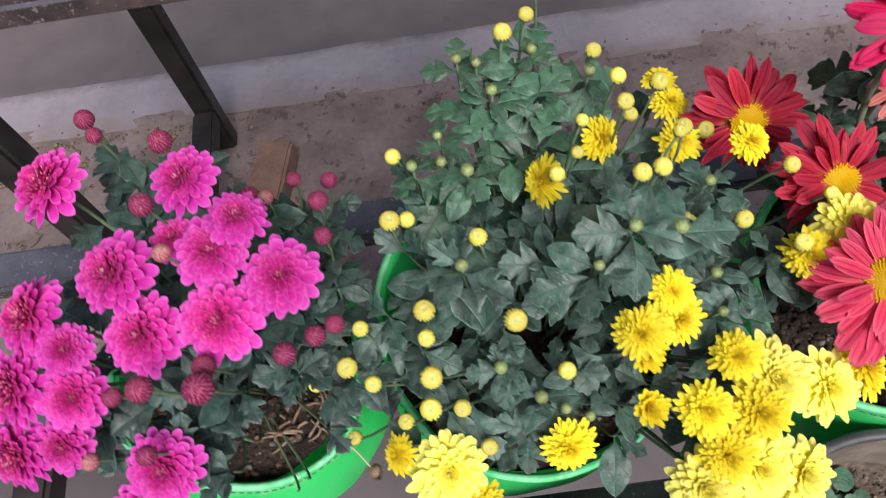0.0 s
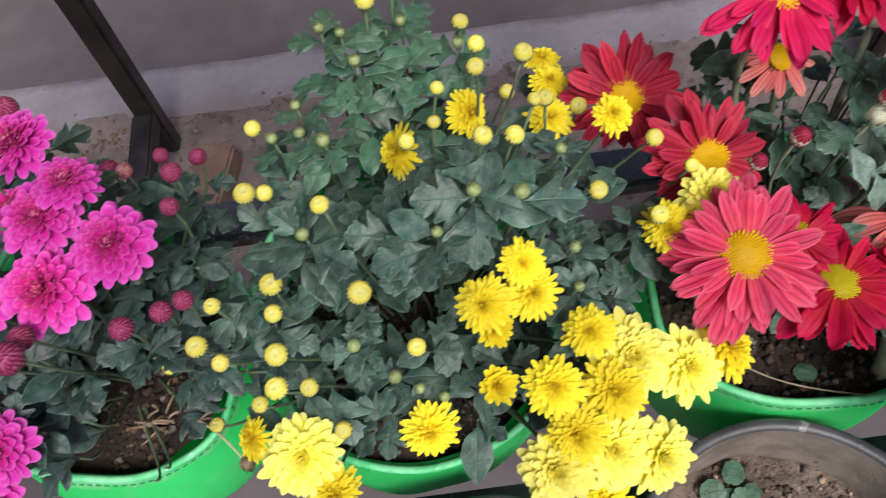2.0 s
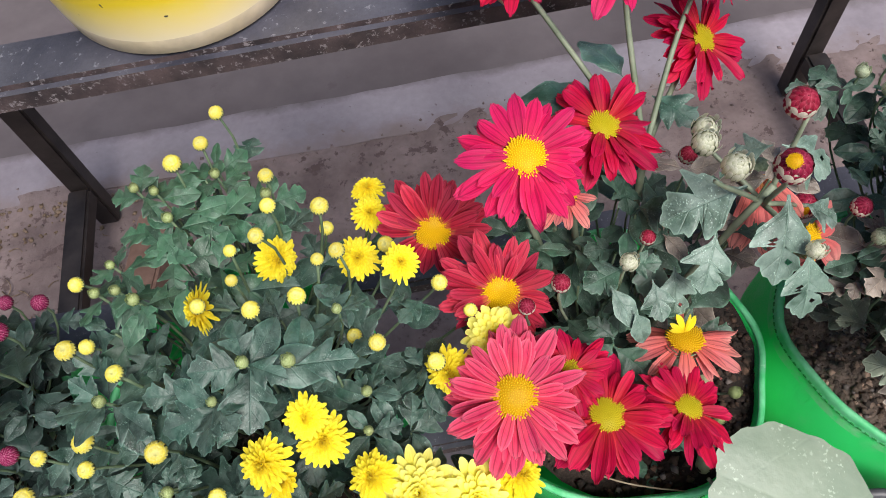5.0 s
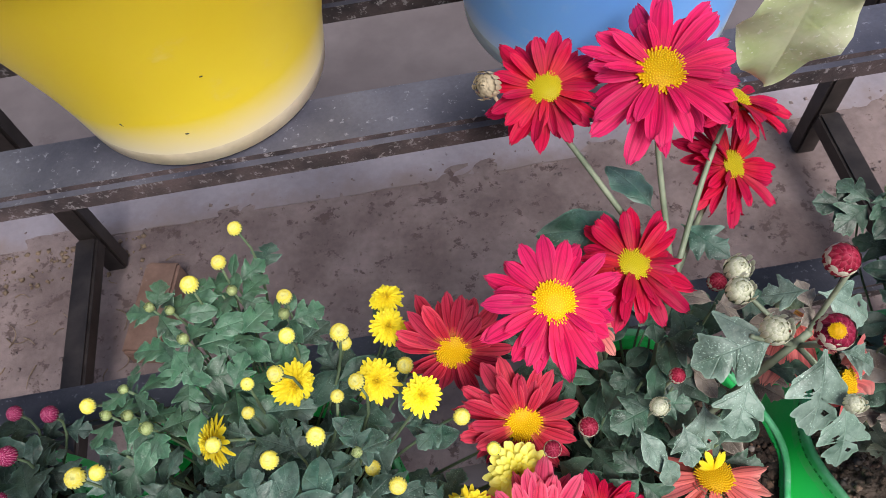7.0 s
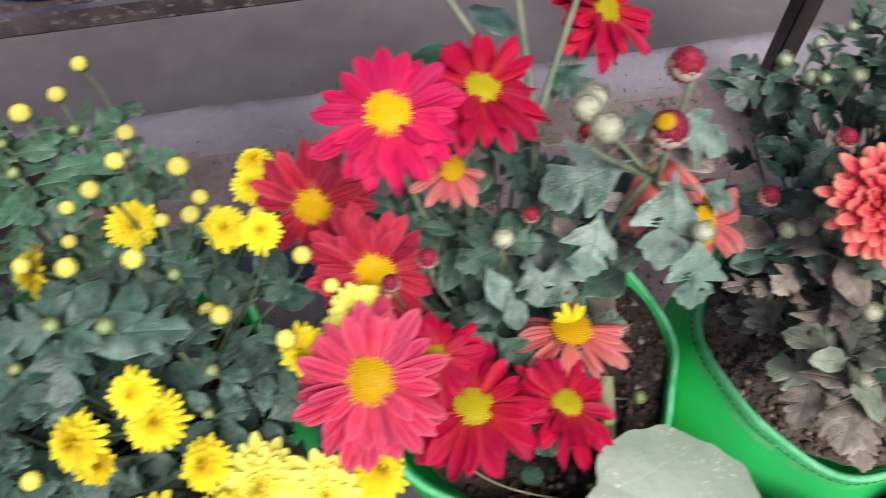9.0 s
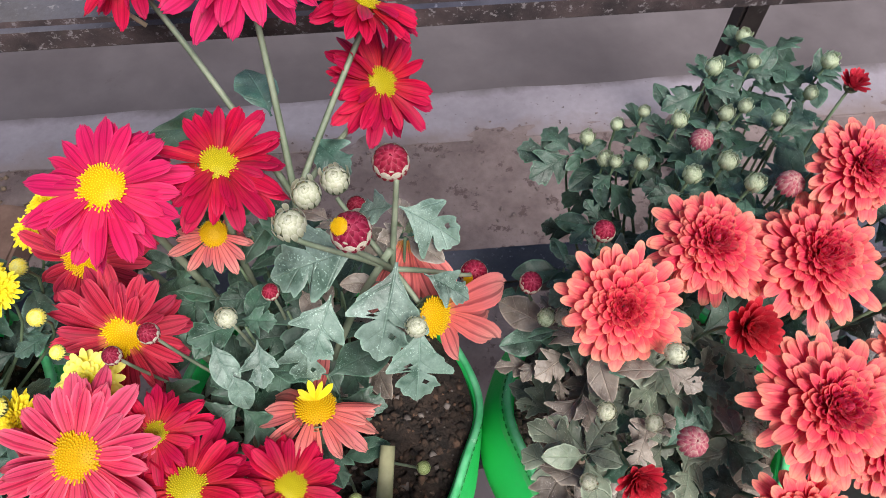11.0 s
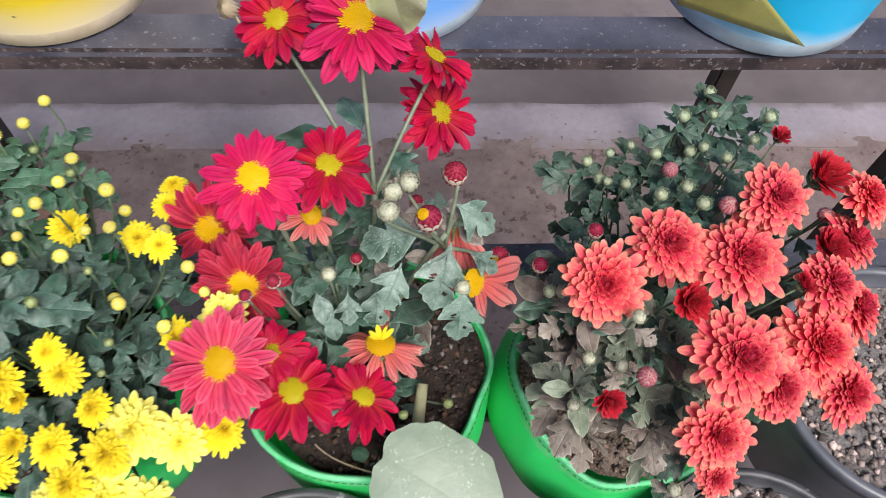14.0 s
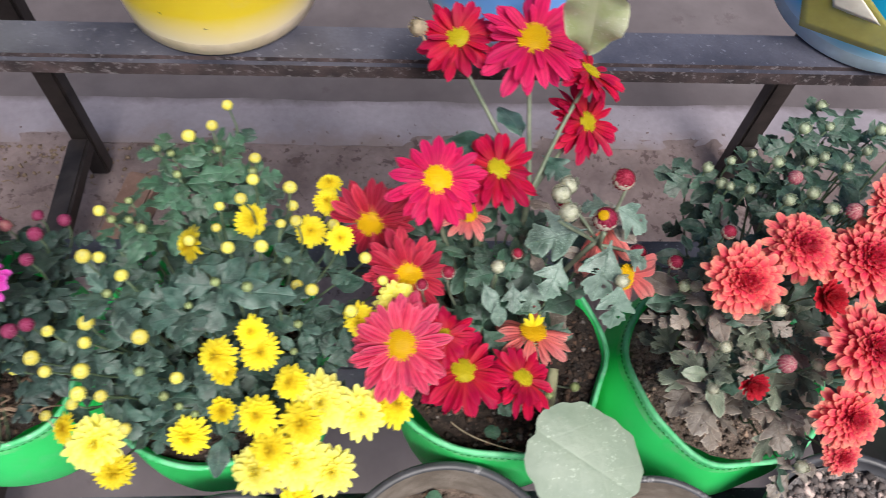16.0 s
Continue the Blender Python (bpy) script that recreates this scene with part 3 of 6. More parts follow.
# Rail tops take the colour with painted-in sheen; fronts the darker rust.
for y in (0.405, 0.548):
    bar("upper_rail", (-1.3, y, 0.945), (1.75, y + 0.051, 0.970), IRON_TOP, RUST, "scuffed flat-laid tube with a rusty edge, sky sheen coloured onto its top")
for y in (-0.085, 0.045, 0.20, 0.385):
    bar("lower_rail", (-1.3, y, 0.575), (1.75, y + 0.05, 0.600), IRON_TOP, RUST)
for x in (-0.47, 1.02):
    bar("back_leg", (x - 0.022, 0.95, 0.02), (x + 0.022, 0.99, 1.75))
    bar("floor_beam", (x - 0.022, -0.08, 0.12), (x + 0.022, 0.948, 0.16))
    bar("front_leg", (x - 0.02, -0.08, 0.002), (x + 0.02, -0.04, 0.118))
    bar("front_post", (x - 0.02, -0.08, 0.162), (x + 0.02, -0.04, 0.532))
    bar("shelf_bearer", (x - 0.02, -0.08, 0.534), (x + 0.02, 0.435, 0.573))
    bar("middle_post", (x - 0.02, 0.48, 0.162), (x + 0.02, 0.52, 0.903))
    bar("upper_bearer", (x - 0.02, 0.405, 0.904), (x + 0.02, 0.948, 0.943))
brick = new("brick", box_mesh("brick", (-0.036, -0.100, 0.0), (0.036, 0.100, 0.060), BRICK, 0.006))
brick.matrix_basis = pose(-0.372, 0.822, 0.014, 0, 0, -12)
tagged(brick, "worn reddish brick lying on the earth beside the stand's leg", "brick")


# ---- leaves ----
def leaf_mesh(name, mat, lobes=True, depth=1.0, slim=1.0, droop=0.25, fold=0.18, twist=0.0, ripple=0.05, seed=1, holes=()):
    """A leaf one unit long, along y, face up; lobed ones have a wedge-shaped base, two broad blunt lobes a side and a toothed end lobe; holes: eaten spots as x, y, radius."""
    rr = random.Random(seed)
    sides = []
    for side in (-1, 1):
        if lobes:
            j = lambda a=0.03: rr.uniform(-a, a)
            wide, notch, high = 0.37 + j(0.05), 0.075 * depth, j(0.04)
            path = [(0.016, 0.0), (0.030, 0.10), (0.105, 0.21), (0.22 + j(0.02), 0.31 + high), (0.315, 0.39 + high), (0.335, 0.45 + high), (wide + 0.04, 0.535 + high), (wide + 0.055 + j(0.02), 0.615 + high), (wide - 0.05, 0.605 + high), (0.265, 0.60 + high), (0.205 - notch, 0.585 + high),
                    (0.215, 0.67), (0.255, 0.735 + j(0.02)), (0.290 + j(0.03), 0.800), (0.215, 0.820), (0.205, 0.865), (0.175 + j(0.02), 0.915), (0.105, 0.925), (0.065, 0.965), (0.025, 0.99), (0.0, 1.0)]
        else:
            path = [(0.016, 0.0), (0.02, 0.10), (0.09, 0.20), (0.20, 0.34), (0.25, 0.50), (0.24, 0.66), (0.17, 0.82), (0.08, 0.94), (0.0, 1.0)]
        fine = []
        for k in range(len(path) - 1):
            p0, p1, p2, p3 = path[max(0, k - 1)], path[k], path[k + 1], path[min(len(path) - 1, k + 2)]
            for s in (0.0, 0.5):
                soft = 0.55 if lobes else 1.0
                fine.append(tuple((1 - soft) * (b + (c - b) * s) + soft * 0.5 * (2 * b + (c - a) * s + (2 * a - 5 * b + 4 * c - d) * s * s + (3 * b - a - 3 * c + d) * s ** 3) for a, b, c, d in zip(p0, p1, p2, p3)))
        fine.append(path[-1])
        sides.append([(side * max(0.0, x) * slim * (1 + (0.018 if k % 4 == 1 else -0.006)), y) for k, (x, y) in enumerate(fine)])
    verts, faces, uvs, tints = [], [], [], []
    steps = (0.0, 0.25, 0.5, 0.75, 0.92, 1.0) if holes else (0.0, 0.5, 0.9, 1.0)
    w = len(steps)
    for side, edge in enumerate(sides):
        o, n = len(verts), len(edge)
        back = 0.0
        for k, (x, y) in enumerate(edge):
            back = max(back, min(1.0, y - 0.45 * abs(x) * (1 if lobes else 0.5)))
            for q in steps:
                px, py = x * q, back + (y - back) * q
                z = fold * abs(px) * (1 - 0.7 * q * q) - droop * py * py - 0.9 * droop * px * px + ripple * q * q * math.sin(py * 17 + seed + side * 2) * (0.3 + abs(px) * 2) + twist * px * py * 0.4
                verts.append((px, py, z))
                uvs.append((0.5 + px, py))
                tints.append(q)
        for k in range(n - 1):
            for c in range(w - 1):
                a = o + k * w + c
                mid_x, mid_y = (verts[a][0] + verts[a + w + 1][0]) / 2, (verts[a][1] + verts[a + w + 1][1]) / 2
                if any((mid_x - hx) ** 2 + (mid_y - hy) ** 2 < hr * hr for hx, hy, hr in holes):
                    continue
                faces.append((a, a + 1, a + w + 1, a + w) if side else (a, a + w, a + w + 1, a + 1))
    return mesh_of(name, verts, faces, mat, uvs, tints=tints)


def leaf_set(mat, eaten=False):
    holes = ((0.14, 0.55, 0.04), (-0.10, 0.74, 0.035)) if eaten else ()
    return [
        leaf_mesh("lobed_leaf", mat, 1.0, 0.8, 1.0, 0.22, 0.16, seed=1, ripple=0.03),
        leaf_mesh("lobed_leaf", mat, 1.0, 1.5, 1.0, 0.36, 0.10, 0.5, 0.03, 2, holes),
        leaf_mesh("lobed_leaf", mat, 1.0, 0.7, 0.92, 0.12, 0.26, -0.5, 0.03, 3),
        leaf_mesh("lobed_leaf", mat, 1.0, 1.2, 1.12, 0.45, 0.08, 0.2, 0.03, 4, holes[1:]),
        leaf_mesh("lobed_leaf", mat, 1.0, 0.3, 0.85, 0.30, 0.24, 0.4, 0.04, 5),
        leaf_mesh("oval_leaf", mat, False, 1.0, 1.0, 0.18, 0.30, 0.2, 0.04, 6),
        leaf_mesh("oval_leaf", mat, False, 1.0, 1.15, 0.40, 0.22, -0.3, 0.05, 7),
    ]


LEAVES = {"yellow": leaf_set(LEAF_Y), "shoot": leaf_set(LEAF_SHOOT), "magenta": leaf_set(LEAF_M), "red": leaf_set(LEAF_R, True), "coral": leaf_set(LEAF_C), "old": leaf_set(LEAF_OLD, True), "olive": leaf_set(LEAF_OLIVE, True)}


# ---- petals and flower heads ----
def petal_into(verts, faces, uvs, ang, r0, z0, length, width, elev, curl, cup, tint, rows=5, pointed=0.3, roll=0.0):
    """Adds one petal that leaves the centre at an angle; elev and curl in degrees."""
    cols = (-1, -0.55, 0, 0.55, 1)
    prof = ((0.0, 0.32), (0.22, 0.60), (0.5, 0.90), (0.75, 1.0), (0.89, 0.88 - 0.25 * pointed), (0.96, 0.64 - 0.3 * pointed), (1.0, 0.28 * (1 - pointed)))
    ca, sa = math.cos(ang), math.sin(ang)
    o = len(verts)
    r, z, last = r0, z0, 0.0
    for v, w in prof:
        e = radians(elev + curl * v)
        r += (v - last) * length * math.cos(e)
        z += (v - last) * length * math.sin(e)
        last = v
        for c in cols:
            y = c * w * width
            zz = z + cup * c * c * w * width * math.cos(e) + roll * c * v * width
            rr = r - cup * c * c * w * width * math.sin(e)
            verts.append((rr * ca - y * sa, rr * sa + y * ca, zz))
            uvs.append((0.5 + 0.5 * c, v))
    k = len(cols)
    for j in range(len(prof) - 1):
        for i in range(k - 1):
            a = o + j * k + i
            faces.append((a, a + 1, a + k + 1, a + k))


def layered_mesh(name, mat, layers, seed, ragged=0.12, sharp=(0.0, 0.25)):
    """Rings of petals, outermost first: count, base radius, height, length, half width, elevation, curl, cup, tint."""
    rr = random.Random(seed)
    verts, faces, uvs, tints = [], [], [], []
    for n, r0, z0, length, width, elev, curl, cup, tint in layers:
        start = rr.random() * 6.28
        for k in range(n):
            tints += [min(1, max(0, tint + rr.uniform(-0.12, 0.12)))] * 35
            petal_into(verts, faces, uvs, start + 2 * math.pi * (k + rr.uniform(-0.22, 0.22)) / n, r0, z0 + rr.uniform(-0.02, 0.02), length * (1 + rr.uniform(-ragged, ragged)),
                       width * (1 + rr.uniform(-0.15, 0.15)), elev + rr.uniform(-7, 7), curl + rr.uniform(-14, 14), cup + rr.uniform(-0.1, 0.15), tint, pointed=rr.uniform(*sharp), roll=rr.uniform(-0.25, 0.25))
    return mesh_of(name, verts, faces, mat, uvs, tints=tints)


def big_layers(outer, n0, full, breadth=0.125, inner=0.22, dome=0.26, lift=46, droop=-18):
    """A double flower, unit radius: rings from flat outer petals to a short upright middle."""
    out = []
    for i in range(full):
        q = i / (full - 1)
        out.append((round(n0 * (1 - 0.42 * q)), 0.10 * (1 - q) + 0.04, 0.02 + dome * q ** 0.9, (outer - 0.14) * (1 - (1 - inner) * q ** 0.85), breadth * (1 - 0.45 * q), 2 + lift * q ** 1.6, droop + 36 * q, 0.10 + 0.35 * q, 1 - q))
    return out


def eye_mesh(name, mat, n, r, seed, rise=0.31):
    """The curled, needle-like petals in the middle of a double flower."""
    rr = random.Random(seed)
    verts, faces, uvs = [], [], []
    for k in range(n):
        q = math.sqrt((k + 0.5) / n)
        petal_into(verts, faces, uvs, k * 2.4, r * q * 0.8, rise - 0.10 * q * q, 0.19 * (0.8 + 0.4 * rr.random()), 0.036, 100 - 62 * q, rr.uniform(-10, 45), 0.9, rr.random())
    return mesh_of(name, verts, faces, mat, uvs)


def disc_mesh(name, mat, seed):
    """A domed disc of many florets, unit radius."""
    rr = random.Random(seed)
    verts, faces, uvs = [], [], []
    rings = 9
    for i in range(rings + 1):
        q = i / rings
        for k in range(28):
            a = 2 * math.pi * k / 28
            verts.append((q * math.cos(a), q * math.sin(a), 0.30 * (1 - q * q) - 0.05 * math.exp(-(q / 0.25) ** 2)))
            uvs.append((0.5, 0.3))
    for i in range(rings):
        for k in range(28):
            k2 = (k + 1) % 28
            faces.append((i * 28 + k, (i + 1) * 28 + k, (i + 1) * 28 + k2, i * 28 + k2))
    for j in range(230):
        q = math.sqrt((j + 0.5) / 230)
        a = j * 2.39996
        c = Vector((q * math.cos(a), q * math.sin(a), 0.30 * (1 - q * q)))
        out = 0.7 + 1.2 * max(0.0, q - 0.75) * 4
        up = Vector((c.x * out, c.y * out, 0.8)).normalized()
        s, h = 0.034 + 0.016 * q, (0.03 + 0.06 * q + (0.07 if q > 0.84 else 0.0)) * rr.uniform(0.6, 1.5)
        o = len(verts)
        x = up.orthogonal().normalized()
        y = up.cross(x)
        for dx, dy in ((1, 0), (0, 1), (-1, 0), (0, -1)):
            verts.append(c + (x * dx + y * dy) * s)
            uvs.append((0.5, 0.2))
        for dx, dy in ((1, 0), (0, 1), (-1, 0), (0, -1)):
            verts.append(c + (x * dx + y * dy) * s * 0.7 + up * h)
            uvs.append((0.5, 1.0))
        faces += [(o + i, o + (i + 1) % 4, o + 4 + (i + 1) % 4, o + 4 + i) for i in range(4)] + [(o + 4, o + 5, o + 6, o + 7)]
    return mesh_of(name, verts, faces, mat, uvs)


def calyx_mesh(name, mat, n=11, length=0.95, width=0.24, curl=65):
    """A green cup of small overlapping scales, unit radius."""
    verts, faces, uvs = [], [], []
    for ring in range(2):
        for k in range(n):
            petal_into(verts, faces, uvs, 2 * math.pi * (k + 0.5 * ring) / n, 0.25, -0.72 + 0.12 * ring, length * (1 - 0.12 * ring), width, 8, curl + 6 * ring, 0.2, 0.5, pointed=0.6)
    return mesh_of(name, verts, faces, mat, uvs)


def bud_mesh(name, mat, kind, seed):
    """A bud, unit radius: 'button' flat-topped with a small dimple, 'ball' of tight overlapping petals, 'shaggy' with loose tips."""
    rr = random.Random(seed)
    verts, faces, uvs = [], [], []
    core = ((0.30, -0.75), (0.74, -0.5), (0.86, -0.05), (0.80, 0.3), (0.64, 0.54), (0.40, 0.54), (0.16, 0.46), (0.0, 0.40)) if kind == "button" else ((0.30, -0.75), (0.74, -0.5), (0.88, -0.05), (0.80, 0.35), (0.56, 0.62), (0.25, 0.74), (0.0, 0.76))
    m, s = len(core), 20
    for i, (r, z) in enumerate(core):
        for k in range(s):
            a = 2 * math.pi * k / s
            verts.append((0.76 * r * math.cos(a), 0.76 * r * math.sin(a), 0.76 * z))
            uvs.append((0.5, 0.1))
    for i in range(m - 1):
        for k in range(s):
            faces.append((i * s + k, i * s + (k + 1) % s, (i + 1) * s + (k + 1) % s, (i + 1) * s + k))
    rings = {"button": ((18, 0.84, -0.15, 0.95, 0.17, 72, 105), (15, 0.74, 0.28, 0.34, 0.14, 100, 90)),
             "ball": ((15, 0.84, -0.35, 0.95, 0.21, 72, 70), (14, 0.84, 0.0, 0.75, 0.19, 88, 75), (12, 0.68, 0.36, 0.55, 0.17, 112, 60), (8, 0.44, 0.60, 0.40, 0.14, 130, 50)),
             "fine": ((21, 0.84, -0.35, 0.95, 0.15, 72, 72), (20, 0.85, -0.05, 0.75, 0.14, 86, 75), (17, 0.74, 0.28, 0.55, 0.125, 105, 65), (12, 0.52, 0.52, 0.42, 0.11, 125, 50), (7, 0.28, 0.66, 0.30, 0.09, 140, 40)),
             "shaggy": ((15, 0.80, -0.35, 1.10, 0.17, 70, 35), (14, 0.78, 0.0, 0.85, 0.16, 82, 50), (12, 0.58, 0.38, 0.55, 0.14, 95, 55), (8, 0.34, 0.55, 0.40, 0.11, 110, 40))}[kind]
    for n, r0, z0, length, width, elev, curl in rings:
        turn = rr.random() * 6.28
        for k in range(n):
            petal_into(verts, faces, uvs, turn + 2 * math.pi * (k + rr.uniform(-0.15, 0.15)) / n, r0, z0, length * rr.uniform(0.88, 1.12), width, elev + rr.uniform(-5, 5), curl + rr.uniform(-8, 8), 0.15, 0.5, pointed=0.2)
    return mesh_of(name, verts, faces, mat, uvs)


def half_mesh(name, mat, n, seed):
    """A small half-open flower, petals rising in a cup."""
    return layered_mesh(name, mat, [(n, 0.10, -0.1, 1.0, 0.15, 30, 10, 0.3, 1.0), (n, 0.09, 0.0, 0.85, 0.14, 45, 10, 0.3, 0.7), (n - 3, 0.06, 0.0, 0.7, 0.12, 62, 12, 0.4, 0.35), (n - 6, 0.03, 0.0, 0.6, 0.10, 75, 12, 0.4, 0.1)], seed)


def ray_petal(name, mat, width, curl, cup, seed, twist=0.0, sharp=0.0):
    """One long ray petal, unit long, along x, with two furrows and a blunt toothed tip."""
    verts, faces, uvs = [], [], []
    rr = random.Random(seed)
    cols = (-1, -0.66, -0.33, 0, 0.33, 0.66, 1)
    prof = ((0, 0.30), (0.12, 0.48), (0.3, 0.78), (0.5, 0.97), (0.68, 1.0), (0.82, 0.90 - 0.10 * sharp), (0.92, 0.70 - 0.22 * sharp), (0.97, 0.48 - 0.22 * sharp), (1.0, 0.24 - 0.10 * sharp))
    x = z = last = 0.0
    for v, w in prof:
        e = radians(10 + curl * v)
        x += (v - last) * math.cos(e)
        z += (v - last) * math.sin(e)
        last = v
        for c in cols:
            furrow = 0.16 * (1 - abs(math.cos(1.5 * math.pi * c))) * width * min(1, 3 * v) * min(1, 6 * (1.04 - v))
            tooth = 0.028 * (1 if abs(c) in (0.33, 1) else -0.4) if v >= 0.97 else 0.0
            verts.append((x - tooth, c * w * width, z + cup * c * c * w * width - furrow + twist * c * v * width + 0.015 * math.sin(9 * v + seed) * v + rr.uniform(-0.003, 0.003)))
            uvs.append((0.5 + 0.5 * c, v))
    k = len(cols)
    for j in range(len(prof) - 1):
        for i in range(k - 1):
            a = j * k + i
            faces.append((a, a + 1, a + k + 1, a + k))
    return mesh_of(name, verts, faces, mat, uvs)


def ray_set(mat):
    return [ray_petal("petal", mat, 0.150, -18, 0.25, 1, 0.2, 0.4), ray_petal("petal", mat, 0.165, -32, 0.05, 2, -0.3, 0.8), ray_petal("petal", mat, 0.128, -6, 0.55, 3, 0.5, 0.2),
            ray_petal("petal", mat, 0.146, -50, 0.2, 4, -0.1, 1.0), ray_petal("petal", mat, 0.138, -26, -0.3, 5, -0.5, 0.6)]


RAYS = {"red": ray_set(RED), "dark": ray_set(RED_DARK), "faded": ray_set(RED_FADED), "brick": ray_set(RED_BRICK), "pink": ray_set(RED_PINK)}
YELLOW_RAYS = ray_set(YELLOW)
DISCS = {"red": disc_mesh("disc", DISC, 1), "dark": disc_mesh("disc", DISC_GREEN, 2), "faded": disc_mesh("disc", DISC, 3), "brick": disc_mesh("disc", DISC, 4), "pink": disc_mesh("disc", DISC, 6)}
CUP = calyx_mesh("calyx", CALYX)
CUP_PALE = calyx_mesh("calyx", CALYX_PALE, 10, 1.42, 0.27, 102)
CUP_BUD = calyx_mesh("calyx", CALYX, 9, 1.05, 0.25, 88)
HEADS = {
    "magenta": [layered_mesh("flower", MAGENTA, big_layers(1.0, 17, 6, 0.160, 0.42, 0.22, 40), s, 0.10, (0.0, 0.35)) for s in (1, 2, 3)],
    "magenta_half": [half_mesh("flower", MAGENTA, 16, 4), half_mesh("flower", MAGENTA, 15, 6)],
    "coral": [layered_mesh("flower", CORAL, big_layers(1.0, 21, 12, 0.114, 0.18, 0.30, 56, -20), s, 0.17, (0.0, 0.35)) for s in (5, 6, 7)],
    "coral_half": [half_mesh("flower", CORAL_DARK, 16, 8)],
    "yellow": [layered_mesh("flower", YELLOW, big_layers(1.0, 23, 10, 0.096, 0.22, 0.34, 60), s, 0.16, (0.1, 0.6)) for s in (9, 10, 11)],
    "lemon": [layered_mesh("flower", YELLOW_PALE, big_layers(1.0, 17, 8, 0.126, 0.22, 0.24, 52), s, 0.15, (0.3, 0.9)) for s in (12, 13)],
    "yellow_half": [half_mesh("flower", YELLOW, 17, 14)],
    "button": [bud_mesh("bud", YELLOW_BUD, "button", 1), bud_mesh("bud", YELLOW_BUD, "button", 2)],
    "green_ball": [bud_mesh("bud", GREEN_BUD, "shaggy", 3)],
    "purple_ball": [bud_mesh("bud", MAGENTA_BUD, "fine", 4), bud_mesh("bud", MAGENTA_BUD, "fine", 5)],
    "pale_ball": [bud_mesh("bud", PALE_BUD, "shaggy", 9)],
    "white_ball": [bud_mesh("bud", WHITE_BUD, "shaggy", 6)],
    "frizzy_ball": [bud_mesh("bud", WHITE_BUD, "shaggy", 12)],
    "pink_ball": [bud_mesh("bud", PINK_BUD, "ball", 7)],
    "red_ball": [bud_mesh("bud", RED_BUD, "ball", 8)],
}
EYES = {"magenta": eye_mesh("flower_middle", MAGENTA_EYE, 70, 0.44, 3, 0.30), "coral": eye_mesh("flower_middle", CORAL_EYE, 60, 0.34, 4, 0.36), "yellow": eye_mesh("flower_middle", YELLOW, 34, 0.30, 5, 0.36), "lemon": eye_mesh("flower_middle", YELLOW_PALE, 26, 0.24, 6, 0.26)}


